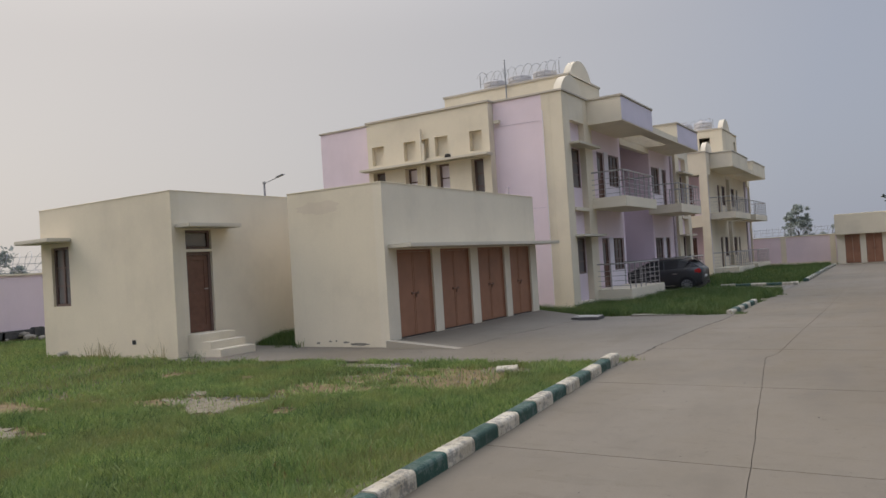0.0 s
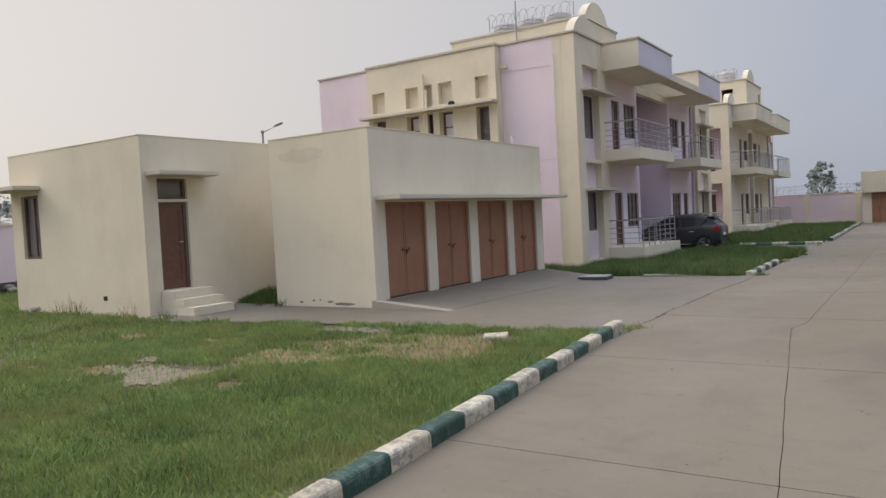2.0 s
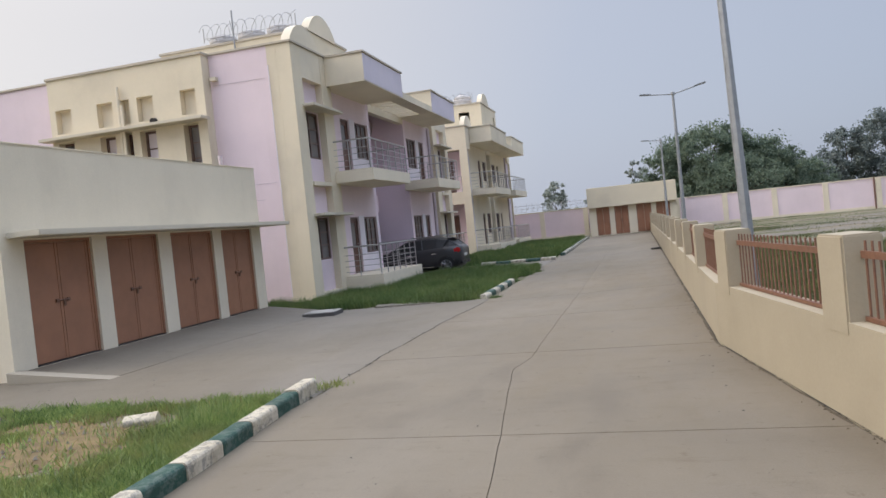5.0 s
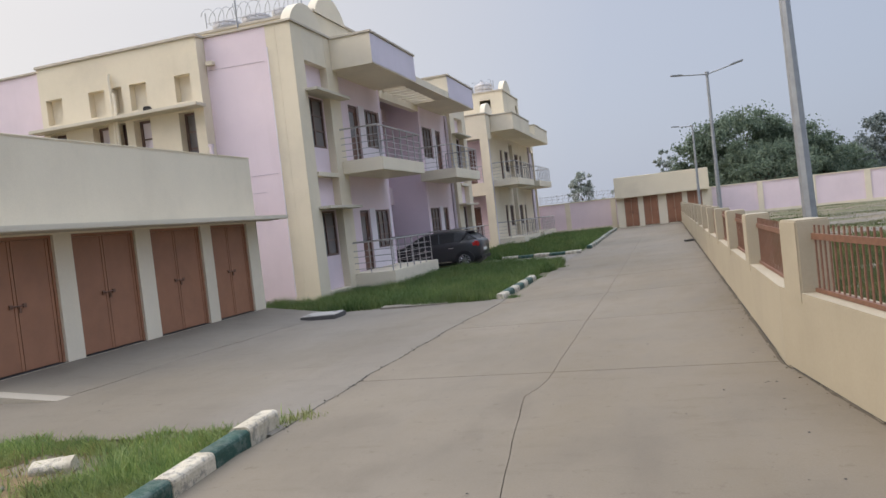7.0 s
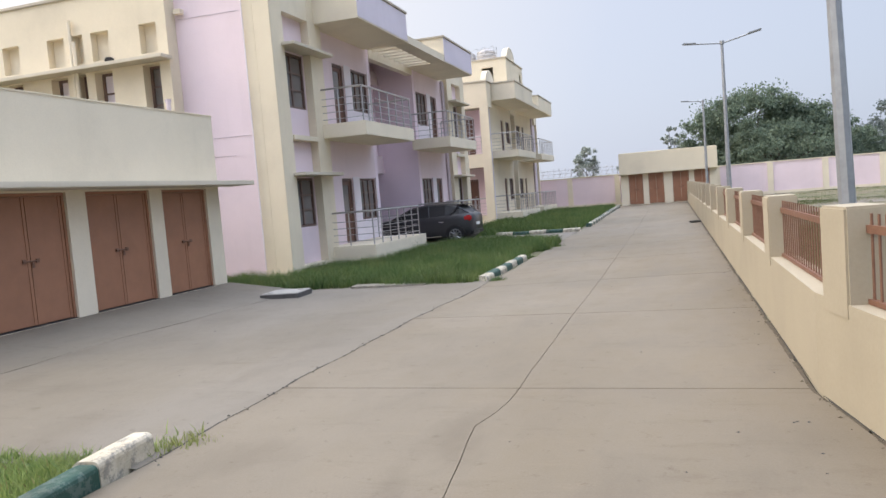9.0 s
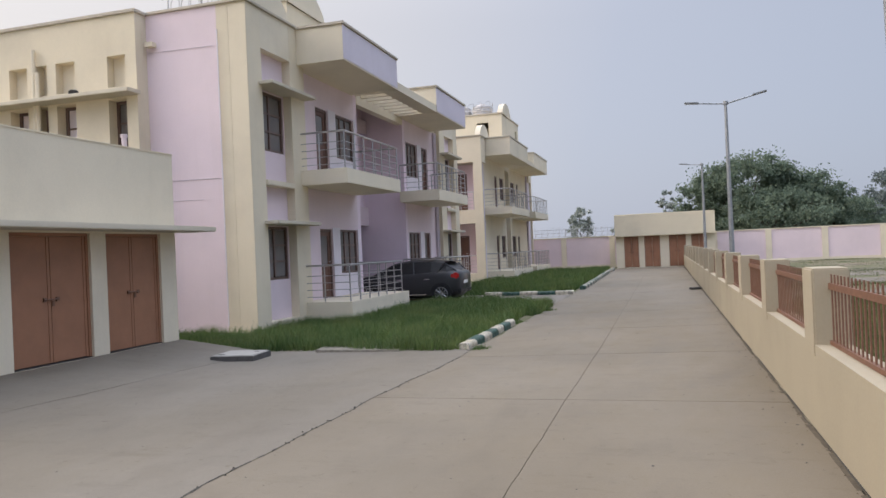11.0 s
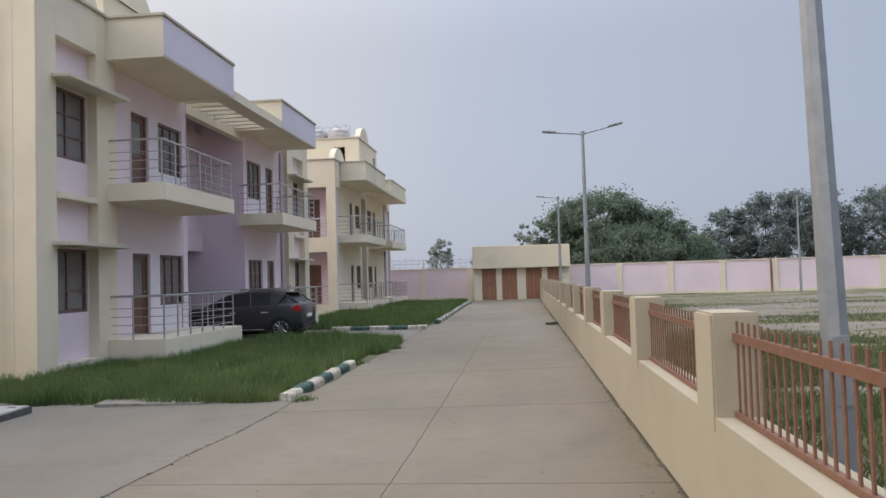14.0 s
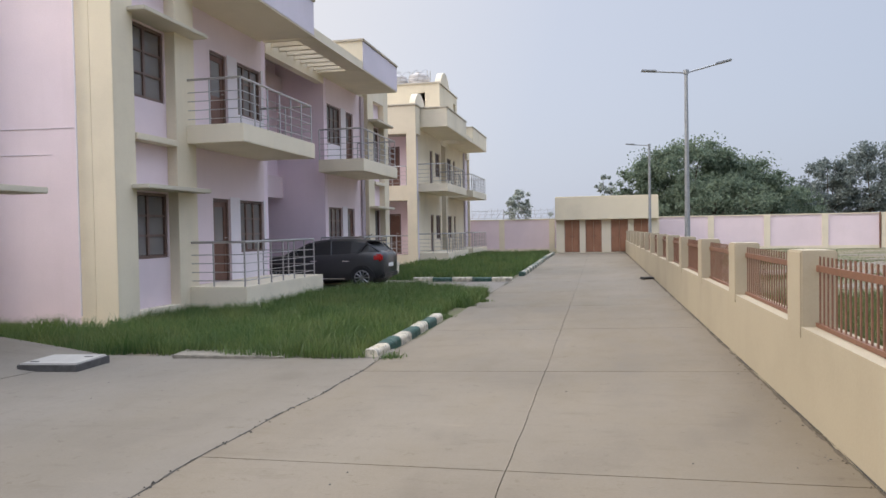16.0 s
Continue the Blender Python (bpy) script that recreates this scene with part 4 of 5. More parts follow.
boundary("wall_north", "pink plastered boundary wall with cream piers", "y", 60.5, -25.76, 64.15, 2.08, 27, face=-1)
part("expansion_joint", boxed(17.24, 17.31, 60.40, 60.505, -0.05, 2.155), LATCH, bpy.data.objects["wall_north"])
boundary("wall_west", "pink plastered boundary wall with cream coping", "x", -24.6, -30.0, 60.4, 2.25, 26)

# ---------------------------------------------------------------- roadside parapet with iron railings
def parapet():
    bend, k0 = 12.25, 0.165
    turn = math.atan(k0)
    bm = bmesh.new()
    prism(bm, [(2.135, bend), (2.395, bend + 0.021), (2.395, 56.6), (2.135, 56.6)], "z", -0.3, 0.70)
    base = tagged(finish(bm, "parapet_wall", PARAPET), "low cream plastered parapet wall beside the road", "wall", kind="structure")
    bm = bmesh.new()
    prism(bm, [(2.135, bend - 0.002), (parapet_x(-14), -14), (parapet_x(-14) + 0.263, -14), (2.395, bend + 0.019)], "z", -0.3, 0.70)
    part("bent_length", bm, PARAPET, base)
    part("mortar_foot", long_strip(lambda y: parapet_x(y) - 0.010 + 0.006 * math.sin(y * 3.1) + 0.005 * math.sin(y * 7.7), lambda y: parapet_x(y) + 0.02, -14, 56.5, 0.004), JOINT, base)
    spots = []
    for k in range(0, 15):
        y = 15.03 + 2.845 * k
        spots.append(pose(2.128, y, 0))
    for k in range(0, 9):
        d = 0.59 + 2.79 * k
        u = Vector((math.sin(turn), -math.cos(turn), 0))
        p = Vector((2.128, bend, 0)) + u * d
        spots.insert(0, pose(p.x, p.y, 0, 0, 0, degrees_of(turn)) @ Matrix.Translation((0, 0.42, 0)))
    for m in spots:
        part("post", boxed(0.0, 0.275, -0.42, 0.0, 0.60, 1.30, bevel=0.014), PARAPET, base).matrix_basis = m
    made = {}
    for a, b in zip(spots, spots[1:]):
        p, q = a @ Vector((0.13, 0.004, 0.70)), b @ Vector((0.13, -0.424, 0.70))
        d = q - p
        m = Matrix.Translation(p) @ Euler((0, 0, math.atan2(-d.x, d.y))).to_matrix().to_4x4()
        L = round(d.length, 2)
        if L not in made:
            rail = made[L] = thing("railing_panel", "red oxide painted iron railing panel between posts", "railing", "railings on the parapet")
            rail.matrix_basis = m
            part("bottom_bar", boxed(-0.018, 0.018, 0, L, 0.004, 0.036), RUST, rail)
            part("middle_bar", boxed(-0.014, 0.014, 0, L, 0.435, 0.485), RUST, rail)
            for k in range(24):
                y = L * (k + 0.5) / 24
                part("bar", boxed(-0.005, 0.005, y - 0.010, y + 0.010, 0.036, 0.555), RUST, rail)
        else:
            copy_thing(made[L], m)


def degrees_of(a):
    return a * 180 / math.pi


parapet()

# ---------------------------------------------------------------- lamp posts
def lamp_post(x, y, h, arms, label):
    top = thing("street_lamp", label, "street lamp", "street lamps", at=(x, y, 0))
    bm = bmesh.new()
    rod(bm, (0, 0, 0), (0, 0, h), 0.088, 0.045, n=8)
    box(bm, -0.045, 0.045, -0.094, -0.07, 0.75, 1.15, bevel=0.004)
    part("pole", bm, GALV, top, smooth=False)
    part("base_plate", boxed(-0.2, 0.2, -0.2, 0.2, -0.05, 0.02, bevel=0.005), GALV, top)
    rod_bm = bmesh.new()
    rod(rod_bm, (0, 0, h - 0.05), (0, 0, h + 0.06), 0.075, n=8)
    part("cap", rod_bm, GALV, top)
    for dx, dz in arms:
        p = Vector((dx, 0, h + dz))
        arm = part("arm", rodded(((0, 0, h - 0.02), p * 0.75 + Vector((0, 0, (h - 0.02) * 0.25))), r=0.024), GALV, top)
        u = (p - Vector((0, 0, h))).normalized()
        hm = bmesh.new()
        q = Vector((0, 0, h)) + u * (abs(dx) * 0.72)
        e = p
        box(hm, -0.22, 0.22, -0.09, 0.09, -0.02, 0.035, bevel=0.015)
        lamp = part("lamp_head", hm, GALV, top)
        lamp.matrix_basis = Matrix.Translation((q + e) / 2) @ u.to_track_quat("X", "Z").to_matrix().to_4x4()
    return top


lamp_post(2.89, 14.75, 5.95, ((-1.15, 0.10), (1.15, 0.22)), "grey galvanised street lamp with two arms").rotation_euler = (0, radians(-1.3), 0)
lamp_post(3.09, 33.5, 5.92, ((-1.2, 0.10), (1.2, 0.26)), "grey galvanised street lamp with two arms")
lamp_post(3.05, 48.8, 5.5, ((-1.05, 0.08),), "grey galvanised street lamp with one arm")
lamp_post(18.4, 58.5, 6.0, ((0.95, 0.2),), "grey galvanised street lamp by the boundary wall")
lamp_post(-23.2, 24.2, 6.0, ((1.2, 0.25),), "grey galvanised street lamp behind the hut")

# ---------------------------------------------------------------- grass
def blades(name, label, mat, xy, h0, h1, wd, seed, z=-0.03, lean=0.45):
    """Grass as many bent blades in one mesh."""
    r = np.random.RandomState(seed)
    n = len(xy)
    h = r.uniform(h0, h1, n) * r.choice([0.6, 1.0, 1.0, 1.25], n) * (0.45 + 1.1 * patchy(xy[:, 0], xy[:, 1], 3.4, 9))
    a = r.uniform(0, 2 * np.pi, n)
    d = r.uniform(0, 2 * np.pi, n)
    ln = r.uniform(0.1, lean, n) * h
    hw = wd * r.uniform(0.6, 1.3, n) * 0.5
    base = np.c_[xy, np.array([fall(v, u) for u, v in xy]) + z]
    side = np.c_[np.cos(a), np.sin(a), np.zeros(n)] * hw[:, None]
    out = np.c_[np.cos(d), np.sin(d), np.zeros(n)]
    mid = base + out * (ln * 0.35)[:, None] + np.c_[np.zeros((n, 2)), h * 0.6]
    tip = base + out * ln[:, None] + np.c_[np.zeros((n, 2)), h]
    co = np.stack([base - side, base + side, mid + side * 0.75, mid - side * 0.75, tip], 1).reshape(-1, 3)
    k = np.arange(n)[:, None] * 5
    quads = (k + [0, 1, 2, 3])
    tris = (k + [3, 2, 4])
    me = bpy.data.meshes.new(name)
    me.vertices.add(5 * n)
    me.vertices.foreach_set("co", co.ravel())
    me.loops.add(7 * n)
    me.loops.foreach_set("vertex_index", np.c_[quads, tris].ravel().astype(np.int32))
    me.polygons.add(2 * n)
    st = np.c_[np.arange(n) * 7, np.arange(n) * 7 + 4].ravel().astype(np.int32)
    me.polygons.foreach_set("loop_start", st)
    me.materials.append(mat)
    me.update(calc_edges=True)
    return tagged(new(name, me), label, "grass", kind="stuff")


def scatter(n, x0, x1, y0, y1, seed, keep=None):
    r = np.random.RandomState(seed)
    p = np.c_[r.uniform(x0, x1, n), r.uniform(y0, y1, n)]
    return p[keep(p[:, 0], p[:, 1], r)] if keep else p


def patchy(x, y, s=1.0, seed=0.0):
    """A smooth uneven field of value noise in three octaves, about 0 to 1."""
    g = np.random.RandomState(int(seed * 10) + 17).rand(64, 64)
    total, amp = np.zeros(len(x)), 0.0
    for k in range(3):
        f, a = 0.55 * s * 2.1 ** k, 0.6 ** k
        u, v = x * f + 500 + 13 * k, y * f + 500 + 7 * k
        iu, iv = np.floor(u).astype(int), np.floor(v).astype(int)
        fu, fv = u - iu, v - iv
        fu, fv = fu * fu * (3 - 2 * fu), fv * fv * (3 - 2 * fv)
        q = [g[(iu + d) % 64, (iv + e) % 64] for d in (0, 1) for e in (0, 1)]
        total += a * ((q[0] * (1 - fv) + q[1] * fv) * (1 - fu) + (q[2] * (1 - fv) + q[3] * fv) * fu)
        amp += a
    return total / amp


BARE = ((-6.3, 6.2, 1.4, 0.70), (-7.9, 4.05, 0.8, 0.42), (-4.75, 8.9, 1.9, 1.0), (-6.3, 9.8, 0.9, 0.36), (-5.6, 7.7, 1.1, 0.5), (-8.0, 5.8, 1.5, 0.42), (-7.5, 6.9, 0.8, 0.28), (-9.6, 5.2, 1.6, 0.36), (-9.0, 8.3, 1.2, 0.30))


def bare(x, y):
    m = np.zeros(len(x))
    for cx, cy, rx, ry in BARE:
        d = ((x - cx) / rx) ** 2 + ((y - cy) / ry) ** 2
        m = np.maximum(m, np.clip((1.0 - d - 4.2 * (patchy(x, y, 2.6) - 0.5)) * 2.2, 0, 1))
    return m


def lawn_edge(x):
    return np.interp(x, [-12.2, -10.4, -8.0, -5.2, -3.0, -2.2], [9.75, 9.7, 10.15, 10.4, 10.5, 10.6]) + 0.10 * np.sin(x * 3.7) + 0.06 * np.sin(x * 9.1)


def kerb_x(y):
    return -1.32 - 0.0889 * y


def in_lawn(x, y, r):
    ok = (x < kerb_x(y) - 0.07) & (y < np.where(x < -12.1, 20.0, lawn_edge(x)))
    ok &= ~((x > -17.25) & (x < -12.0) & (y > 10.1) & (y < 16.3))
    return ok


def lawn_near(x, y, r):
    return in_lawn(x, y, r) & (r.rand(len(x)) > 0.96 * bare(x, y)) & (r.rand(len(x)) < 0.55 + 0.6 * patchy(x, y, 0.8, 2))


def lawn_dry(x, y, r):
    d = bare(x, y)
    return in_lawn(x, y, r) & (((d > 0.02) & (d < 0.8) & (r.rand(len(x)) < 0.6)) | (r.rand(len(x)) < 0.75 * np.clip(patchy(x, y, 1.6, 4) - 0.44 + 0.45 * np.clip((x + 3.6) / 1.6, 0, 1) * np.clip((6.5 - y) / 3, 0, 1), 0, 1)))


blades("grass", "rough green lawn grass beside the kerb", GRASS, scatter(420000, -9.5, -1.6, 0.5, 10.8, 1, lawn_near), 0.04, 0.105, 0.009, 1, lean=1.0)
blades("grass", "rough green lawn grass before the hut", GRASS, scatter(150000, -24.3, -9.5, 2.0, 20.0, 2, lawn_near), 0.05, 0.12, 0.018, 2, lean=1.0)
blades("grass", "dry yellow grass in the lawn", DRYGRASS, scatter(60000, -13.0, -1.8, 0.8, 10.8, 3, lawn_dry), 0.04, 0.11, 0.010, 3, lean=1.1)


def weedy(x, y, r):
    return in_lawn(x, y, r) & (r.rand(len(x)) < np.clip((patchy(x, y, 1.5, 21) - 0.40) * 3.2, 0.06, 1) * (1 - 0.7 * bare(x, y)))


WEED = leaf_material("weed_leaves", (0.15, 0.235, 0.075), (0.38, 0.44, 0.20))
blades("weeds", "small broad-leaved weeds among the lawn grass", WEED, scatter(52000, -9.5, -1.6, 0.5, 10.8, 31, weedy), 0.035, 0.085, 0.022, 31, lean=1.6)
blades("weeds", "dark coarse tufts standing in the lawn", GRASSDARK, scatter(60000, -13.0, -1.9, 0.8, 10.8, 32, lambda x, y, r: in_lawn(x, y, r) & (patchy(x, y, 2.4, 27) > 0.60) & (bare(x, y) < 0.3)), 0.07, 0.14, 0.012, 32, lean=1.0)


def in_front(x, y, r):
    near = 20.05 + 0.16 * np.sin(x * 2.1) + 0.1 * np.sin(x * 5.3) + np.clip((-2.9 - x) * 0.0, 0, 1)
    right = np.where(y < 26.4, -2.37, -2.02 - np.clip((y - 28.6) / 2.6, 0, 1) ** 2.2 * 2.6)
    ok = (y > near) & (y < 31.2) & (x < right)
    ok &= ~((x < -6.36) & (y > 24.9)) & ~((x < -7.6) & (y > 22.2))
    return ok & (r.rand(len(x)) < 0.6 + 0.6 * patchy(x, y, 1.2, 5))


blades("grass", "lush dark grass before the apartment block", GRASSDARK, scatter(255000, -13.5, -1.9, 20.0, 31.2, 4, in_front), 0.10, 0.26, 0.014, 4, lean=0.8)


def in_far(x, y, r):
    ok = (x < -2.28) & (y > 34.6) & (x > -7.5) & ~((x < -6.36) & (y > 45.2)) & ~((x < -6.36) & (y < 37.6))
    return ok & (r.rand(len(x)) < 0.6 + 0.5 * patchy(x, y, 0.8, 7))


blades("grass", "green grass of the far lawn", GRASSDARK, scatter(70000, -7.6, -2.1, 34.5, 55.5, 5, in_far), 0.10, 0.28, 0.030, 5)


FIELD_BARE = ((12.5, 36.0, 7.5, 2.6), (15.0, 43.0, 9.0, 3.2), (21.0, 50.5, 8.5, 2.6), (9.0, 30.6, 3.2, 1.3), (5.0, 20.0, 0.9, 0.40), (21.0, 33.5, 7.0, 3.0), (6.6, 25.4, 1.6, 0.5), (33.0, 44.0, 9.0, 5.0))


def field_bare(x, y):
    m = np.zeros(len(x))
    for cx, cy, rx, ry in FIELD_BARE:
        d = ((x - cx) / rx) ** 2 + ((y - cy) / ry) ** 2
        m = np.maximum(m, np.clip((1.15 - d) * 2.0, 0, 1))
    return m


def field_patches():
    for k, (cx, cy, rx, ry) in enumerate(FIELD_BARE):
        pts = []
        for q in range(110):
            a = 2 * math.pi * q / 110
            f = 1.0 + 0.14 * math.sin(3 * a + 2 * k) + 0.12 * math.sin(8 * a + k) + 0.09 * math.sin(17 * a + 3 * k) + 0.06 * math.sin(31 * a)
            pts.append((cx + rx * f * math.cos(a), cy + ry * f * math.sin(a)))
        bm = bmesh.new()
        prism(bm, pts, "z", -0.08, -0.030 + 0.002 * k)
        tagged(finish(bm, "sandy_patch", FIELDSAND), "pale bare sandy patch in the open field", "ground", kind="structure")


field_patches()


def in_field(x, y, r):
    tufts = np.clip((patchy(x * 0.3, y, 0.9, 11) - 0.48) * 9, 0.05, 1)
    keep = 1 - field_bare(x, y) * (1 - tufts)
    return grown(x, y, r) & (r.rand(len(x)) < keep)


def grown(x, y, r):
    cover = 0.6 * patchy(x * 0.35, y, 0.42, 3) + 0.4 * patchy(x * 0.5, y, 1.3, 8)
    return r.rand(len(x)) < np.clip((cover - 0.42 - 0.0045 * (y - 25) + 0.30 * np.clip((27 - y) / 10, 0, 1)) * 7.0, 0.04, 1)


blades("grass", "sparse grass tufts on the open field", FIELDGRASS, scatter(460000, 2.5, 34.0, 11.0, 60.2, 6, in_field), 0.03, 0.075, 0.017, 6, lean=1.2)
def near_field(x, y, r):
    ok = (x > np.maximum(2.44, 2.44 + (12.25 - y) * 0.165)) & (x < 10.5 - 0.2 * (y - 14))
    return ok & (r.rand(len(x)) < 0.25 + 0.95 * patchy(x, y, 0.9, 33)) & (r.rand(len(x)) > 0.85 * field_bare(x, y)) & (r.rand(len(x)) < np.clip((29.5 - y) / 5, 0, 1))


blades("grass", "green grass of the field beside the parapet", FIELDGRASS, scatter(170000, 2.4, 11.0, 6.0, 29.5, 36, near_field), 0.06, 0.15, 0.013, 36, lean=1.0)
blades("grass", "tall grass between hut and garage", GRASSDARK, scatter(9000, -12.0, -10.5, 12.4, 15.0, 7), 0.15, 0.40, 0.018, 7)


def tuft_at(seed, pts, n, spread, h0, h1, mat=GRASS, label="weeds growing from the joint"):
    r = np.random.RandomState(seed)
    xy = np.concatenate([np.array(p)[None] + r.normal(0, spread, (n, 2)) for p in pts])
    return blades("weeds", label, mat, xy, h0, h1, 0.010, seed, lean=0.8)


tuft_at(8, [(-2.16, 10.88), (-2.05, 10.95), (-2.2, 10.75)], 120, 0.09, 0.03, 0.09)
tuft_at(9, [(-2.0, 20.2), (-2.2, 24.6), (-2.1, 26.5), (-1.95, 27.4)], 260, 0.08, 0.04, 0.11, GRASSDARK, "weeds at the kerb")
tuft_at(10, [(-14.7, 10.0), (-14.3, 10.0), (-12.5, 9.98), (-15.0, 9.95)], 22, 0.10, 0.2, 0.5, DRYGRASS, "tall dry weeds against the hut")
tuft_at(40, [(-2.98, 9.85), (-3.08, 9.72), (-2.85, 9.6)], 60, 0.09, 0.10, 0.22, WEED, "pale leafy weed standing in the lawn")
tuft_at(11, [(-10.9, 12.1), (-10.3, 12.1), (-11.2, 9.9)], 50, 0.08, 0.08, 0.22, GRASSDARK, "weeds at the path")


def bare_patches():
    for k, (cx, cy, rx, ry) in enumerate(BARE):
        bm = bmesh.new()
        n = 96
        pts = []
        for q in range(n):
            a = 2 * math.pi * q / n
            f = 1.0 + 0.16 * math.sin(3 * a + k) + 0.13 * math.sin(7 * a + 2 * k) + 0.09 * math.sin(13 * a + k) + 0.06 * math.sin(29 * a)
            pts.append((cx + rx * 1.1 * f * math.cos(a), cy + ry * 1.1 * f * math.sin(a)))
        prism(bm, pts, "z", -0.06, -0.031 + 0.0015 * k)
        tagged(finish(bm, "bare_patch", DRYEARTH), "brown dry patch worn in the lawn", "ground", kind="structure")
        if k not in (0, 1, 3, 6):
            continue
        bm = bmesh.new()
        r = random.Random(70 + k)
        core = [(cx + (p - cx) * f * 0.66 - rx * 0.1, cy + (q - cy) * f * 0.62 + ry * 0.08) for p, q, f in ((p, q, r.uniform(0.72, 1.12)) for p, q in pts)]
        prism(bm, core, "z", -0.06, -0.014 + 0.0015 * k)
        tagged(finish(bm, "sandy_patch", SAND), "pale bare sandy patch in the lawn", "ground", kind="structure")


bare_patches()


def stone_mesh(seed, s):
    bm = bmesh.new()
    bmesh.ops.create_icosphere(bm, subdivisions=2, radius=1.0)
    for v in bm.verts:
        f = 1 + 0.35 * noise.noise(v.co * 1.3 + Vector((seed * 7.1, 0, 0)))
        v.co = Vector((v.co.x * s[0], v.co.y * s[1], max(v.co.z, -0.6) * s[2])) * f
    return bm


def stone(label, x, y, s, mat=RUBBLE, seed=1, z=0.0):
    ob = finish(stone_mesh(seed, s), "stone", mat)
    ob.location = (x, y, z)
    return tagged(ob, label, "stone")


def broken_kerb(x, y, turn, z=0.02):
    ob = new("kerb_fragment", KM["w"])
    ob.matrix_world = Matrix.Translation((x, y, z)) @ Euler((0.05, 0.3, turn)).to_matrix().to_4x4() @ Matrix.Diagonal((0.8, 0.66, 0.8, 1))
    return tagged(ob, "loose white kerb stone lying in the grass", "kerb")


broken_kerb(-3.80, 9.66, -1.2, -0.085)
broken_kerb(-4.6, 32.9, 1.3, -0.08)

def crumbs(name, label, line, y0, y1, lo, hi, z, mat, seed):
    """A ragged, broken strip along a line of the ground."""
    r = random.Random(seed)
    bm = bmesh.new()
    y, prev = y0, None
    w0, w1 = lo, lo
    while y < y1:
        w0, w1 = (min(hi, max(lo, w + r.gauss(0, hi * 0.22))) for w in (w0, w1))
        x = line(y)
        g = fall(y, x) + z
        row = [bm.verts.new((x - w0, y, g)), bm.verts.new((x + w1, y, g)), bm.verts.new((x, y, g + 0.12 * min(w0, w1)))]
        if prev and r.random() > 0.10:
            bm.faces.new((prev[0], prev[2], row[2], row[0]))
            bm.faces.new((prev[2], prev[1], row[1], row[2]))
        prev = row
        y += r.uniform(0.03, 0.09)
    for k in range(int((y1 - y0) * 14)):
        y = r.uniform(y0, y1)
        x, s = line(y) + r.gauss(0, hi * 1.3), r.uniform(0.004, 0.014)
        vs = [bm.verts.new((x + s * a * r.uniform(0.6, 1.5), y + s * b * r.uniform(0.6, 1.5), fall(y, x) + c * s)) for a, b, c in ((1, 0, 0), (-1, 0, 0), (0, 1, 0), (0, -1, 0), (0, 0, 0.8))]
        for q in ((0, 2, 4), (2, 1, 4), (1, 3, 4), (3, 0, 4)):
            bm.faces.new([vs[i] for i in q])
    return tagged(finish(bm, name, mat), label, "debris", kind="stuff")


DIRT = plain("brown_dirt", (0.115, 0.092, 0.062), 0.95, 0, 0.55, 14, 0.6)
crumbs("joint_debris", "dark crumbled filler along the apron's joint", edge_x, 10.4, 20.6, 0.004, 0.016, 0.001, JOINT, 51)
crumbs("dirt", "brown dirt and crumbled mortar along the parapet's foot", lambda y: parapet_x(y) - 0.022, 2.0, 55.0, 0.004, 0.026, 0.001, DIRT, 52)

pebbles = bmesh.new()
rp = random.Random(3)
for k in range(420):
    c = rp.choice(((-5.9, 10.0, 0.9, 0.25), (-4.9, 9.0, 1.3, 0.5), (-6.5, 6.7, 1.0, 0.4), (-4.6, 20.1, 1.6, 0.16)))
    x, y = c[0] + rp.gauss(0, c[2] * 0.55), c[1] + rp.gauss(0, c[3] * 0.6)
    s = rp.uniform(0.008, 0.035)
    vs = [pebbles.verts.new((x + s * dx * rp.uniform(0.6, 1.2), y + s * dy * rp.uniform(0.6, 1.2), fall(y, x) - 0.02 + s * dz)) for dx, dy, dz in ((1, 0, 0), (-1, 0, 0), (0, 1, 0), (0, -1, 0), (0, 0, 1.1))]
    for q in ((0, 2, 4), (2, 1, 4), (1, 3, 4), (3, 0, 4)):
        pebbles.faces.new([vs[i] for i in q])
tagged(finish(pebbles, "pebbles", RUBBLE), "scattered pale pebbles and grit", "stones", kind="stuff")

grit = bmesh.new()
for k in range(330):
    x, y = rp.uniform(-7.0, 2.0), rp.uniform(1.5, 34)
    if x < -2.3 and not 11 < y < 19.5:
        continue
    if k % 3 == 0:
        x = 2.02 - abs(rp.gauss(0, 0.10))
    s = rp.uniform(0.004, 0.012)
    vs = [grit.verts.new((x + s * dx * rp.uniform(0.6, 1.5), y + s * dy * rp.uniform(0.6, 1.5), fall(y, x) + 0.001 + s * dz * 0.6)) for dx, dy, dz in ((1, 0, 0), (-1, 0, 0), (0, 1, 0), (0, -1, 0), (0, 0, 1.0))]
    for q in ((0, 2, 4), (2, 1, 4), (1, 3, 4), (3, 0, 4)):
        grit.faces.new([vs[i] for i in q])
tagged(finish(grit, "grit", DARKSTONE), "small dark litter and grit on the concrete", "grit", kind="stuff")


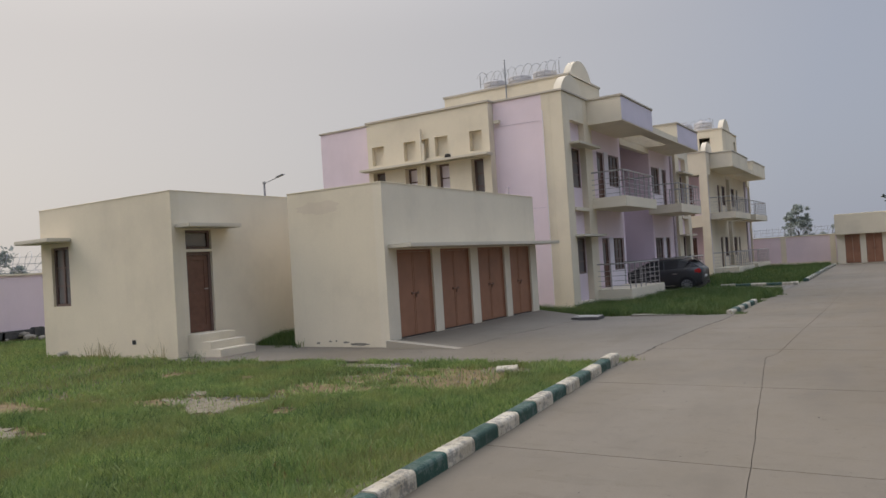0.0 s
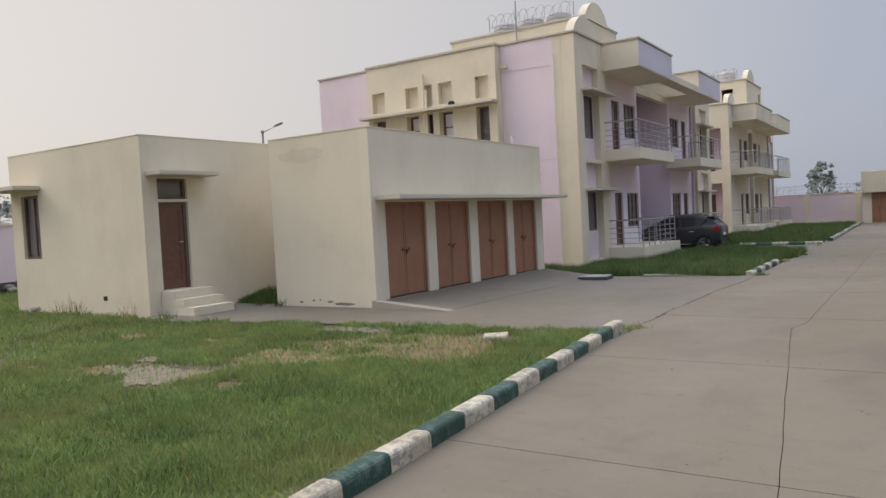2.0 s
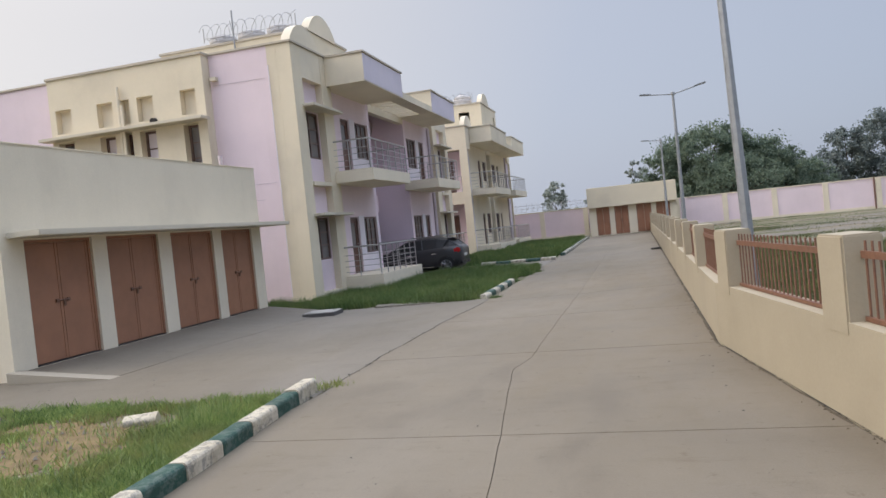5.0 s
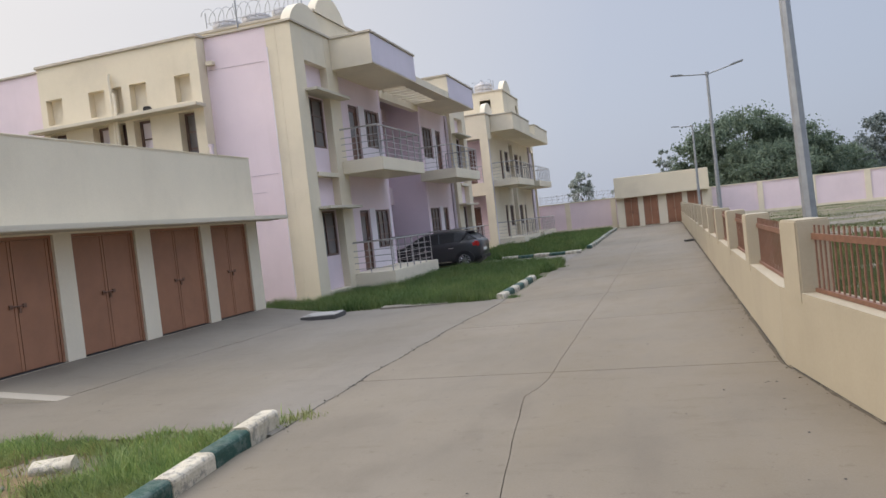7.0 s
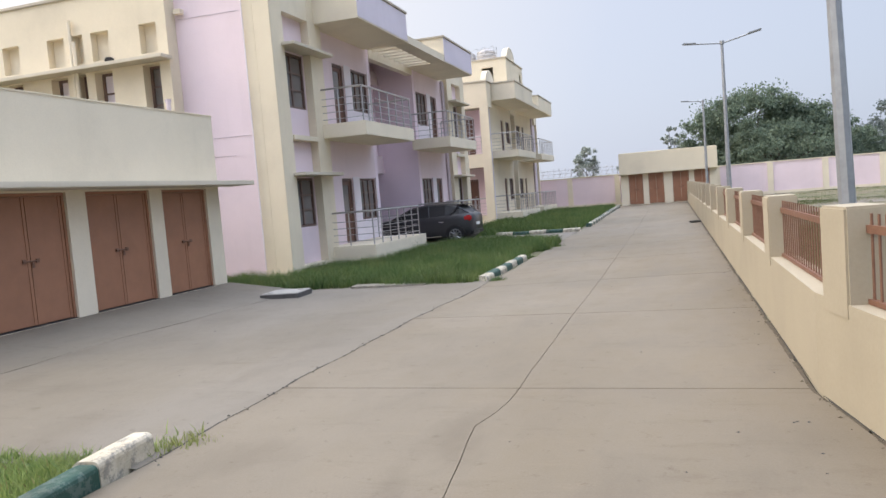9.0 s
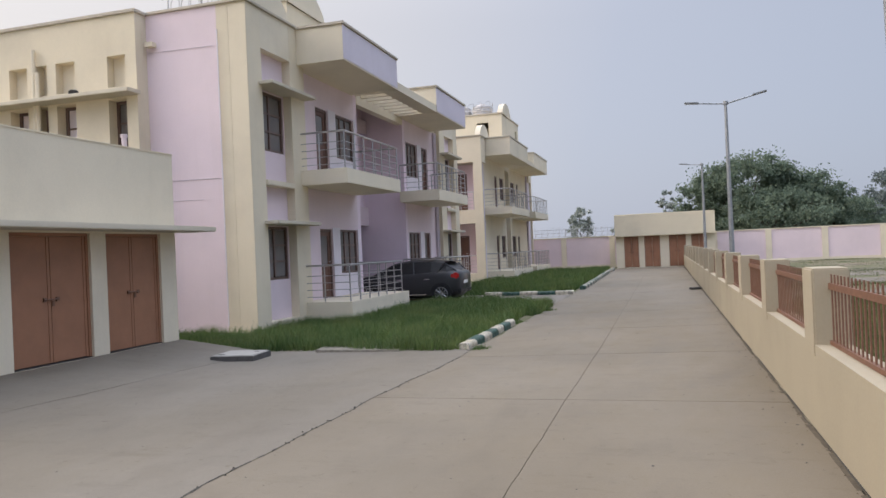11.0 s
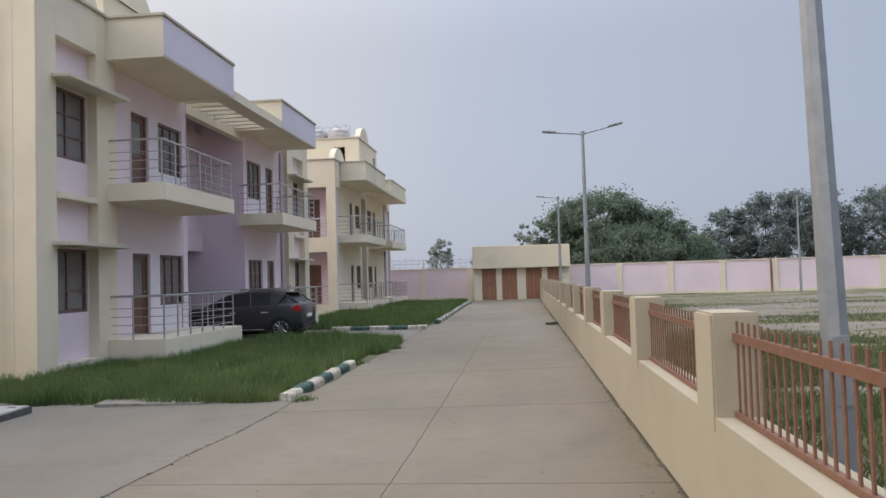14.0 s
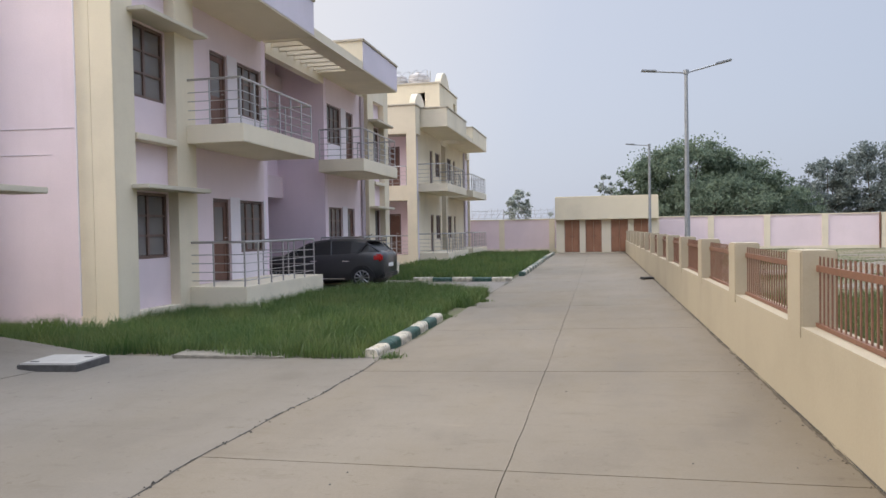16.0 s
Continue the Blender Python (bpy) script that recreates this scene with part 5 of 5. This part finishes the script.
def manhole():
    top = thing("manhole_cover", "pale concrete manhole cover slab lying loose on the apron", "manhole cover", at=(-5.86, 19.10, fall(19.1)))
    top.rotation_euler = (0, 0, radians(6))
    bm = boxed(-0.36, 0.36, -0.33, 0.33, 0.06, 0.098, bevel=0.012)
    part("slab", bm, GREYSLAB, top)
    part("frame", boxed(-0.38, 0.38, -0.35, 0.35, -0.02, 0.082, bevel=0.006), DARKSTONE, top)
    for x, y in ((-0.25, -0.2), (0.22, 0.15)):
        part("lifting_hole", boxed(x - 0.05, x + 0.05, y - 0.02, y + 0.02, 0.093, 0.1015), VOIDSHADE, top)


manhole()
sl = finish(boxed(-0.75, 0.75, -0.22, 0.22, -0.02, 0.035, bevel=0.012), "broken_slab", RUBBLE)
sl.matrix_world = pose(-4.15, 20.15, fall(20), 1, 1, 6)
tagged(sl, "broken concrete edging slab half under the grass", "slab")
sl = finish(boxed(-0.2, 0.16, -0.12, 0.12, 0.0, 0.07, bevel=0.02), "brick_bat", DARKSTONE)
sl.matrix_world = pose(1.95, 33.2, fall(33.2, 1.95), 0, 0, 20)
tagged(sl, "dark brick fragment lying by the parapet", "brick")


def rubble_bank():
    bm = bmesh.new()
    r = random.Random(11)
    for k in range(150):
        y = r.uniform(2, 34)
        x = -24.35 + abs(r.gauss(0, 0.45))
        s = r.uniform(0.06, 0.24)
        rr = bmesh.ops.create_icosphere(bm, subdivisions=1, radius=s)
        for v in rr["verts"]:
            v.co = Vector((v.co.x * r.uniform(0.8, 1.3) + x, v.co.y * r.uniform(0.8, 1.5) + y, v.co.z * 0.6 + max(0.0, 0.22 - (x + 24.35) * 0.2)))
    tagged(finish(bm, "rubble", RUBBLE), "bank of broken rubble along the boundary wall", "rubble", kind="stuff")
    bm = bmesh.new()
    for k in range(60):
        y = r.uniform(2, 34)
        box(bm, -24.56, -24.3, y, y + r.uniform(0.4, 1.1), 0.05, r.uniform(0.25, 0.45), bevel=0.03)
    tagged(finish(bm, "broken_plinth", DARKSTONE), "dark broken plinth at the wall's foot", "rubble", kind="stuff")


rubble_bank()

# ---------------------------------------------------------------- wires and roof things
def coil_curve(name, label, a, b, radius, pitch, wire=0.008, straight=0):
    """A coil of razor wire on posts, with straight strands."""
    a, b = Vector(a), Vector(b)
    L = (b - a).length
    u = (b - a).normalized()
    s = u.cross(Vector((0, 0, 1))).normalized()
    top = thing(name, label, "razor wire")
    cu = bpy.data.curves.new("coil", "CURVE")
    cu.dimensions, cu.bevel_depth, cu.bevel_resolution = "3D", wire, 0
    n = int(L / pitch * 14)
    sp = cu.splines.new("POLY")
    sp.points.add(n)
    for k in range(n + 1):
        ang = 2 * math.pi * k / 14
        rr = radius * (1 + 0.12 * math.sin(k * 0.37) + 0.08 * math.sin(k * 1.1))
        p = a + u * (L * k / n + 0.3 * pitch * math.sin(ang)) + s * rr * math.cos(ang) + Vector((0, 0, radius + rr * math.sin(ang)))
        sp.points[k].co = (*p, 1)
    cu.materials.append(WIRE)
    tmp = bpy.data.objects.new("coil_tmp", cu)
    me = bpy.data.meshes.new_from_object(tmp)
    bpy.data.objects.remove(tmp)
    ob = new("coil", me)
    ob.parent = top
    for k in range(straight):
        z = 0.1 + k * 0.24
        part("strand", rodded((a + Vector((0, 0, z - 0.7 * 0)), b + Vector((0, 0, z))), r=wire, n=5), WIRE, top)
    m = max(1, int(L / 3.0))
    for k in range(m + 1):
        p = a + u * (L * k / m)
        part("stay", rodded((p - Vector((0, 0, 0.05)), p + Vector((0, 0, radius * 1.7))), r=0.022, n=6), WIRE, top)
    return top


coil_curve("razor_wire", "coil of razor wire over strands along the boundary wall", (-24.7, 2.0, 2.32), (-24.7, 34.0, 2.32), 0.36, 0.42, 0.010, 3)
coil_curve("razor_wire", "coil of razor wire along the far boundary wall", (-16.0, 60.6, 2.15), (-2.2, 60.6, 2.15), 0.36, 0.42, 0.012, 3)


def water_tank(x, y, z, r=0.62, h=1.0):
    top = thing("water_tank", "white plastic water tank on the roof", "water tank", "roof tanks", at=(x, y, z))
    prof = [(0.0, 0), (r * 0.97, 0), (r, 0.06), (r, h * 0.3), (r * 0.97, h * 0.33), (r, h * 0.36), (r, h * 0.62), (r * 0.97, h * 0.65), (r, h * 0.68), (r * 0.96, h * 0.84), (r * 0.62, h * 0.98), (r * 0.3, h * 1.02)]
    bm = bmesh.new()
    n = 24
    rings = [[bm.verts.new((q * math.cos(2 * math.pi * k / n), q * math.sin(2 * math.pi * k / n), zz)) for k in range(n)] for q, zz in prof[1:]]
    for p, q in zip(rings, rings[1:]):
        for k in range(n):
            bm.faces.new((p[k], p[(k + 1) % n], q[(k + 1) % n], q[k]))
    bm.faces.new(rings[0][::-1])
    bm.faces.new(rings[-1])
    part("body", bm, TANK, top, smooth=True)
    bm = bmesh.new()
    rod(bm, (0, 0, h * 1.0), (0, 0, h * 1.1), r * 0.34, r * 0.30, n=16)
    part("lid", bm, TANK, top)


# roof equipment of the near block stands on its stair head
for x in (-13.1, -11.9, -10.7):
    water_tank(x, 28.6, 9.19, 0.52, 0.50)
coil_curve("razor_wire", "tangled razor wire round the roof of the near block", (-13.4, 27.75, 9.35), (-9.7, 27.75, 9.30), 0.28, 0.36, 0.011, 1)
ant = thing("antenna_mast", "thin grey mast on the roof of the near block", "mast", at=(-12.1, 27.6, 8.9))
part("mast", rodded(((0, 0, -0.6), (0, 0, 1.35)), r=0.03), GALV, ant)
part("crosspiece", rodded(((-0.02, 0, 0.5), (-0.1, 0, 1.0)), r=0.012), GALV, ant)
for x, y in ((-10.6, 52.2), (-9.3, 52.2)):
    water_tank(x, y, 9.59, 0.6, 0.8)
coil_curve("razor_wire", "tangled razor wire on the roof of the far block", (-11.4, 51.1, 9.8), (-8.4, 51.1, 9.8), 0.28, 0.5, 0.014, 1)

# ---------------------------------------------------------------- the parked car
def car():
    """A dark hatchback, nose towards -x. Local x towards the tail."""
    top = thing("car", "dark charcoal hatchback parked nose-in by the stair", "car", at=(-7.38, 32.1, fall(32.1)))
    top.scale = (1, 1, 0.95)
    half_l, hw = 1.97, 0.85
    # side outline by stations: x, lower z, belt z, belt half width
    st = [(-1.97, 0.34, 0.62, 0.62), (-1.85, 0.24, 0.76, 0.76), (-1.4, 0.20, 0.90, 0.82), (-0.95, 0.20, 0.97, 0.845), (-0.3, 0.20, 0.99, 0.85), (0.5, 0.20, 1.01, 0.85), (1.2, 0.20, 1.05, 0.845), (1.65, 0.23, 1.07, 0.82), (1.88, 0.30, 1.05, 0.76), (1.97, 0.38, 0.98, 0.68)]
    bm = bmesh.new()
    rings = []
    for x, lo, be, w in st:
        prof = [(-w * 0.86, lo), (-w * 0.98, lo + 0.10), (-w, lo + (be - lo) * 0.55), (-w * 0.955, be), (0, be + 0.02), (w * 0.955, be), (w, lo + (be - lo) * 0.55), (w * 0.98, lo + 0.10), (w * 0.86, lo)]
        rings.append([bm.verts.new((x, y, z)) for y, z in prof])
    for p, q in zip(rings, rings[1:]):
        for k in range(len(p)):
            bm.faces.new((p[k], p[(k + 1) % len(p)], q[(k + 1) % len(p)], q[k]))
    bm.faces.new(rings[0][::-1])
    bm.faces.new(rings[-1])
    bmesh.ops.recalc_face_normals(bm, faces=bm.faces)
    bmesh.ops.subdivide_edges(bm, edges=bm.edges[:], cuts=1, use_grid_fill=True, smooth=0.35)
    part("body", bm, CARPAINT, top, smooth=True)
    # cabin: glass house and roof
    gl = [(-0.98, 0.985, 0.78, 0.985), (-0.25, 1.40, 0.60, 0.985), (0.3, 1.47, 0.60, 0.99), (1.0, 1.46, 0.60, 1.02), (1.52, 1.36, 0.58, 1.06), (1.86, 1.06, 0.66, 1.05)]
    bm = bmesh.new()
    rings = []
    for x, zt, wt, zb in gl:
        wb = 0.80 if -0.9 < x < 1.7 else wt + 0.06
        rings.append([bm.verts.new((x, y, z)) for y, z in ((-wb, zb - 0.02), (-wt, zt - 0.05), (-wt + 0.12, zt), (wt - 0.12, zt), (wt, zt - 0.05), (wb, zb - 0.02))])
    for p, q in zip(rings, rings[1:]):
        for k in range(5):
            bm.faces.new((p[k], p[k + 1], q[k + 1], q[k]))
    part("glass_house", bm, TRIMBLACK, top, "tinted glass house")
    bm = bmesh.new()
    rings = []
    for x, zt, wt, zb in gl[1:5]:
        rings.append([bm.verts.new((x, y, z)) for y, z in ((-wt - 0.015, zt - 0.07), (-wt + 0.11, zt + 0.012), (0, zt + 0.03), (wt - 0.11, zt + 0.012), (wt + 0.015, zt - 0.07))])
    for p, q in zip(rings, rings[1:]):
        for k in range(4):
            bm.faces.new((p[k], p[k + 1], q[k + 1], q[k]))
    part("roof", bm, CARPAINT, top, smooth=True)
    sp = boxed(1.42, 1.70, -0.56, 0.56, 1.385, 1.42, bevel=0.012)
    part("spoiler", sp, CARPAINT, top)
    for s in (-1, 1):
        for a, b in (((-0.98, 0.985), (-0.27, 1.36)), ((0.42, 1.0), (0.36, 1.42)), ((1.22, 1.03), (1.45, 1.36)), ((1.52, 1.33), (1.86, 1.05))):
            bm = bmesh.new()
            rod(bm, (a[0], s * 0.80, a[1]), (b[0], s * 0.605, b[1]), 0.028, n=6)
            part("pillar", bm, CARPAINT, top)
        for x in (-0.2, 0.78):
            part("door_handle", boxed(x, x + 0.2, *sorted((s * 0.848, s * 0.872)), 0.80, 0.825, bevel=0.006), CHROME, top)
        part("sill_trim", boxed(-0.9, 0.85, *sorted((s * 0.83, s * 0.858)), 0.27, 0.295), CHROME, top)
        part("door_mirror", boxed(-0.72, -0.55, *sorted((s * 0.84, s * 1.0)), 0.96, 1.09, bevel=0.03), CARPAINT, top)
        tm = bmesh.new()
        box(tm, 1.66, 1.945, *sorted((s * 0.50, s * 0.815)), 0.80, 1.01, bevel=0.04)
        part("tail_lamp", tm, TAIL, top, "red tail lamp")
        for x in (-1.20, 1.36):
            w = bmesh.new()
            y0, y1 = sorted((s * 0.66, s * 0.862))
            rod(w, (x, y0, 0.31), (x, y1, 0.31), 0.315, n=28)
            bmesh.ops.bevel(w, geom=[e for e in w.edges if len(e.link_faces) == 2 and e.calc_face_angle() > 1.2], offset=0.03, segments=2, affect="EDGES")
            tyre = part("wheel", w, RUBBER, top, "black tyre")
            rm = bmesh.new()
            rod(rm, (x, s * 0.855, 0.31), (x, s * 0.866, 0.31), 0.075, n=16)
            for k in range(10):
                a = 2 * math.pi * k / 10
                rod(rm, (x + 0.06 * math.cos(a), s * 0.866, 0.31 + 0.06 * math.sin(a)), (x + 0.205 * math.cos(a), s * 0.866, 0.31 + 0.205 * math.sin(a)), 0.017, 0.022, n=6)
            for k in range(28):
                a, b = 2 * math.pi * k / 28, 2 * math.pi * (k + 1) / 28
                rod(rm, (x + 0.215 * math.cos(a), s * 0.866, 0.31 + 0.215 * math.sin(a)), (x + 0.215 * math.cos(b), s * 0.866, 0.31 + 0.215 * math.sin(b)), 0.012, n=5)
            part("rim", rm, ALLOY, tyre, "alloy rim")
            am = bmesh.new()
            prism(am, [(x + 0.37 * math.cos(a), 0.31 + 0.37 * math.sin(a)) for a in [math.pi * k / 14 for k in range(15)]], "y", *sorted((s * 0.80, s * 0.853)))
            part("wheel_arch", am, TRIMBLACK, top)
    part("number_plate", boxed(1.965, 1.985, -0.25, 0.25, 0.62, 0.73), PLATE, top, "pale number plate")
    part("rear_bumper", boxed(1.80, 1.99, -0.72, 0.72, 0.30, 0.46, bevel=0.03), TRIMBLACK, top)
    part("aerial", rodded(((1.2, 0, 1.46), (1.42, 0, 1.62)), r=0.006), TRIMBLACK, top)


car()

# ---------------------------------------------------------------- trees
def tree(name, label, x, y, h, spread, n_leaf, mat, leaf=0.30, seed=1, trunk=0.28, clear=0.25, clumps=26):
    """Tapered trunk, limbs, and a crown of many small leaf clumps with gaps."""
    r = np.random.RandomState(seed)
    top = thing(name, label, "tree", at=(x, y, 0))
    bm = bmesh.new()
    rod(bm, (0, 0, -0.1), (0.1, 0, h * 0.45), trunk, trunk * 0.55, n=8)
    cen = []
    for k in range(clumps):
        a, zz = r.uniform(0, 2 * np.pi), r.uniform(clear, 0.97)
        reach = spread * np.sqrt(max(0.03, 1 - ((zz - 0.52) / 0.52) ** 2)) * r.uniform(0.35, 1.0)
        cen.append((reach * np.cos(a), reach * np.sin(a), h * zz))
    for c in cen[:12]:
        rod(bm, (0.05, 0, h * r.uniform(0.25, 0.45)), (c[0] * 0.85, c[1] * 0.85, c[2] * 0.95), trunk * 0.35, 0.03, n=5)
    part("trunk", bm, TIMBER, top)
    cen = np.array(cen)
    pick = r.randint(0, len(cen), n_leaf)
    size = r.uniform(0.6, 1.5, len(cen)) * spread * 0.24
    v = r.normal(0, 1, (n_leaf, 3))
    v /= np.linalg.norm(v, axis=1)[:, None]
    p = cen[pick] + v * (size[pick] * np.clip(np.abs(r.normal(0, 0.56, n_leaf)), 0, 0.98))[:, None] * [1, 1, 0.75]
    a, b = r.normal(0, 1, (n_leaf, 3)), r.normal(0, 1, (n_leaf, 3))
    a /= np.linalg.norm(a, axis=1)[:, None]
    b = np.cross(a, b)
    b /= np.linalg.norm(b, axis=1)[:, None]
    s = leaf * r.uniform(0.6, 1.3, n_leaf)[:, None]
    co = np.stack([p - a * s * 0.5, p + b * s * 0.28, p + a * s * 0.5, p - b * s * 0.28], 1).reshape(-1, 3)
    me = bpy.data.meshes.new("crown")
    me.vertices.add(4 * n_leaf)
    me.vertices.foreach_set("co", co.ravel())
    me.loops.add(4 * n_leaf)
    me.loops.foreach_set("vertex_index", np.arange(4 * n_leaf, dtype=np.int32))
    me.polygons.add(n_leaf)
    me.polygons.foreach_set("loop_start", np.arange(n_leaf, dtype=np.int32) * 4)
    me.materials.append(mat)
    me.update(calc_edges=True)
    ob = new("crown", me)
    ob.parent = top
    return top


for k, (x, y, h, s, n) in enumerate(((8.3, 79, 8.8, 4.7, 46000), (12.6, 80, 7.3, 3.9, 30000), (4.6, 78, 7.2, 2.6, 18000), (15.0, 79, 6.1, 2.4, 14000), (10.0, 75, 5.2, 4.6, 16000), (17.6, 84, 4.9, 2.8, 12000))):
    tree("tree", "broad dark green tree beyond the boundary wall", x, y, h, s, n, LEAFGREYED, 0.25, 20 + k, clear=0.06, clumps=150)
rt = random.Random(9)
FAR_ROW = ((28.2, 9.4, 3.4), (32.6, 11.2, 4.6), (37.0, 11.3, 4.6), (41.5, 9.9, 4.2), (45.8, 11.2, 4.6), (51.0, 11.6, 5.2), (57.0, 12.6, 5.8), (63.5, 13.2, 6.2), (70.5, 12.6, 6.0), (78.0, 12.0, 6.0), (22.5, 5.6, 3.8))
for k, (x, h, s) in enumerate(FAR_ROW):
    tree("tree", "dark hazy tree in the row beyond the wall", x, 110 + rt.uniform(-4, 4), h, s, 17000, LEAFHAZED, 0.36, 40 + k, clear=0.03, clumps=150)
tree("tree", "thin misty tree far beyond the wall", -10.1, 112, 6.9, 1.9, 4200, LEAFMIST, 0.36, 60, 0.10, 0.22, 60)
tree("tree", "pale misty tree far beyond the wall", 1.5, 113, 8.6, 1.6, 3800, LEAFMIST, 0.38, 61, 0.12, 0.30, 50)
tree("tree", "pale misty bush far beyond the wall", -7.2, 125, 3.9, 2.0, 1300, LEAFMIST, 0.4, 62, 0.1, 0.1, 12)
tree("tree", "grey misty bush beyond the west wall", -52, 26, 5.2, 3.2, 3000, LEAFMIST, 0.45, 63, 0.12, 0.1, 16)
tree("tree", "grey misty bush beyond the west wall", -60, 44, 5.0, 4.0, 3000, LEAFMIST, 0.5, 64, 0.12, 0.1, 16)
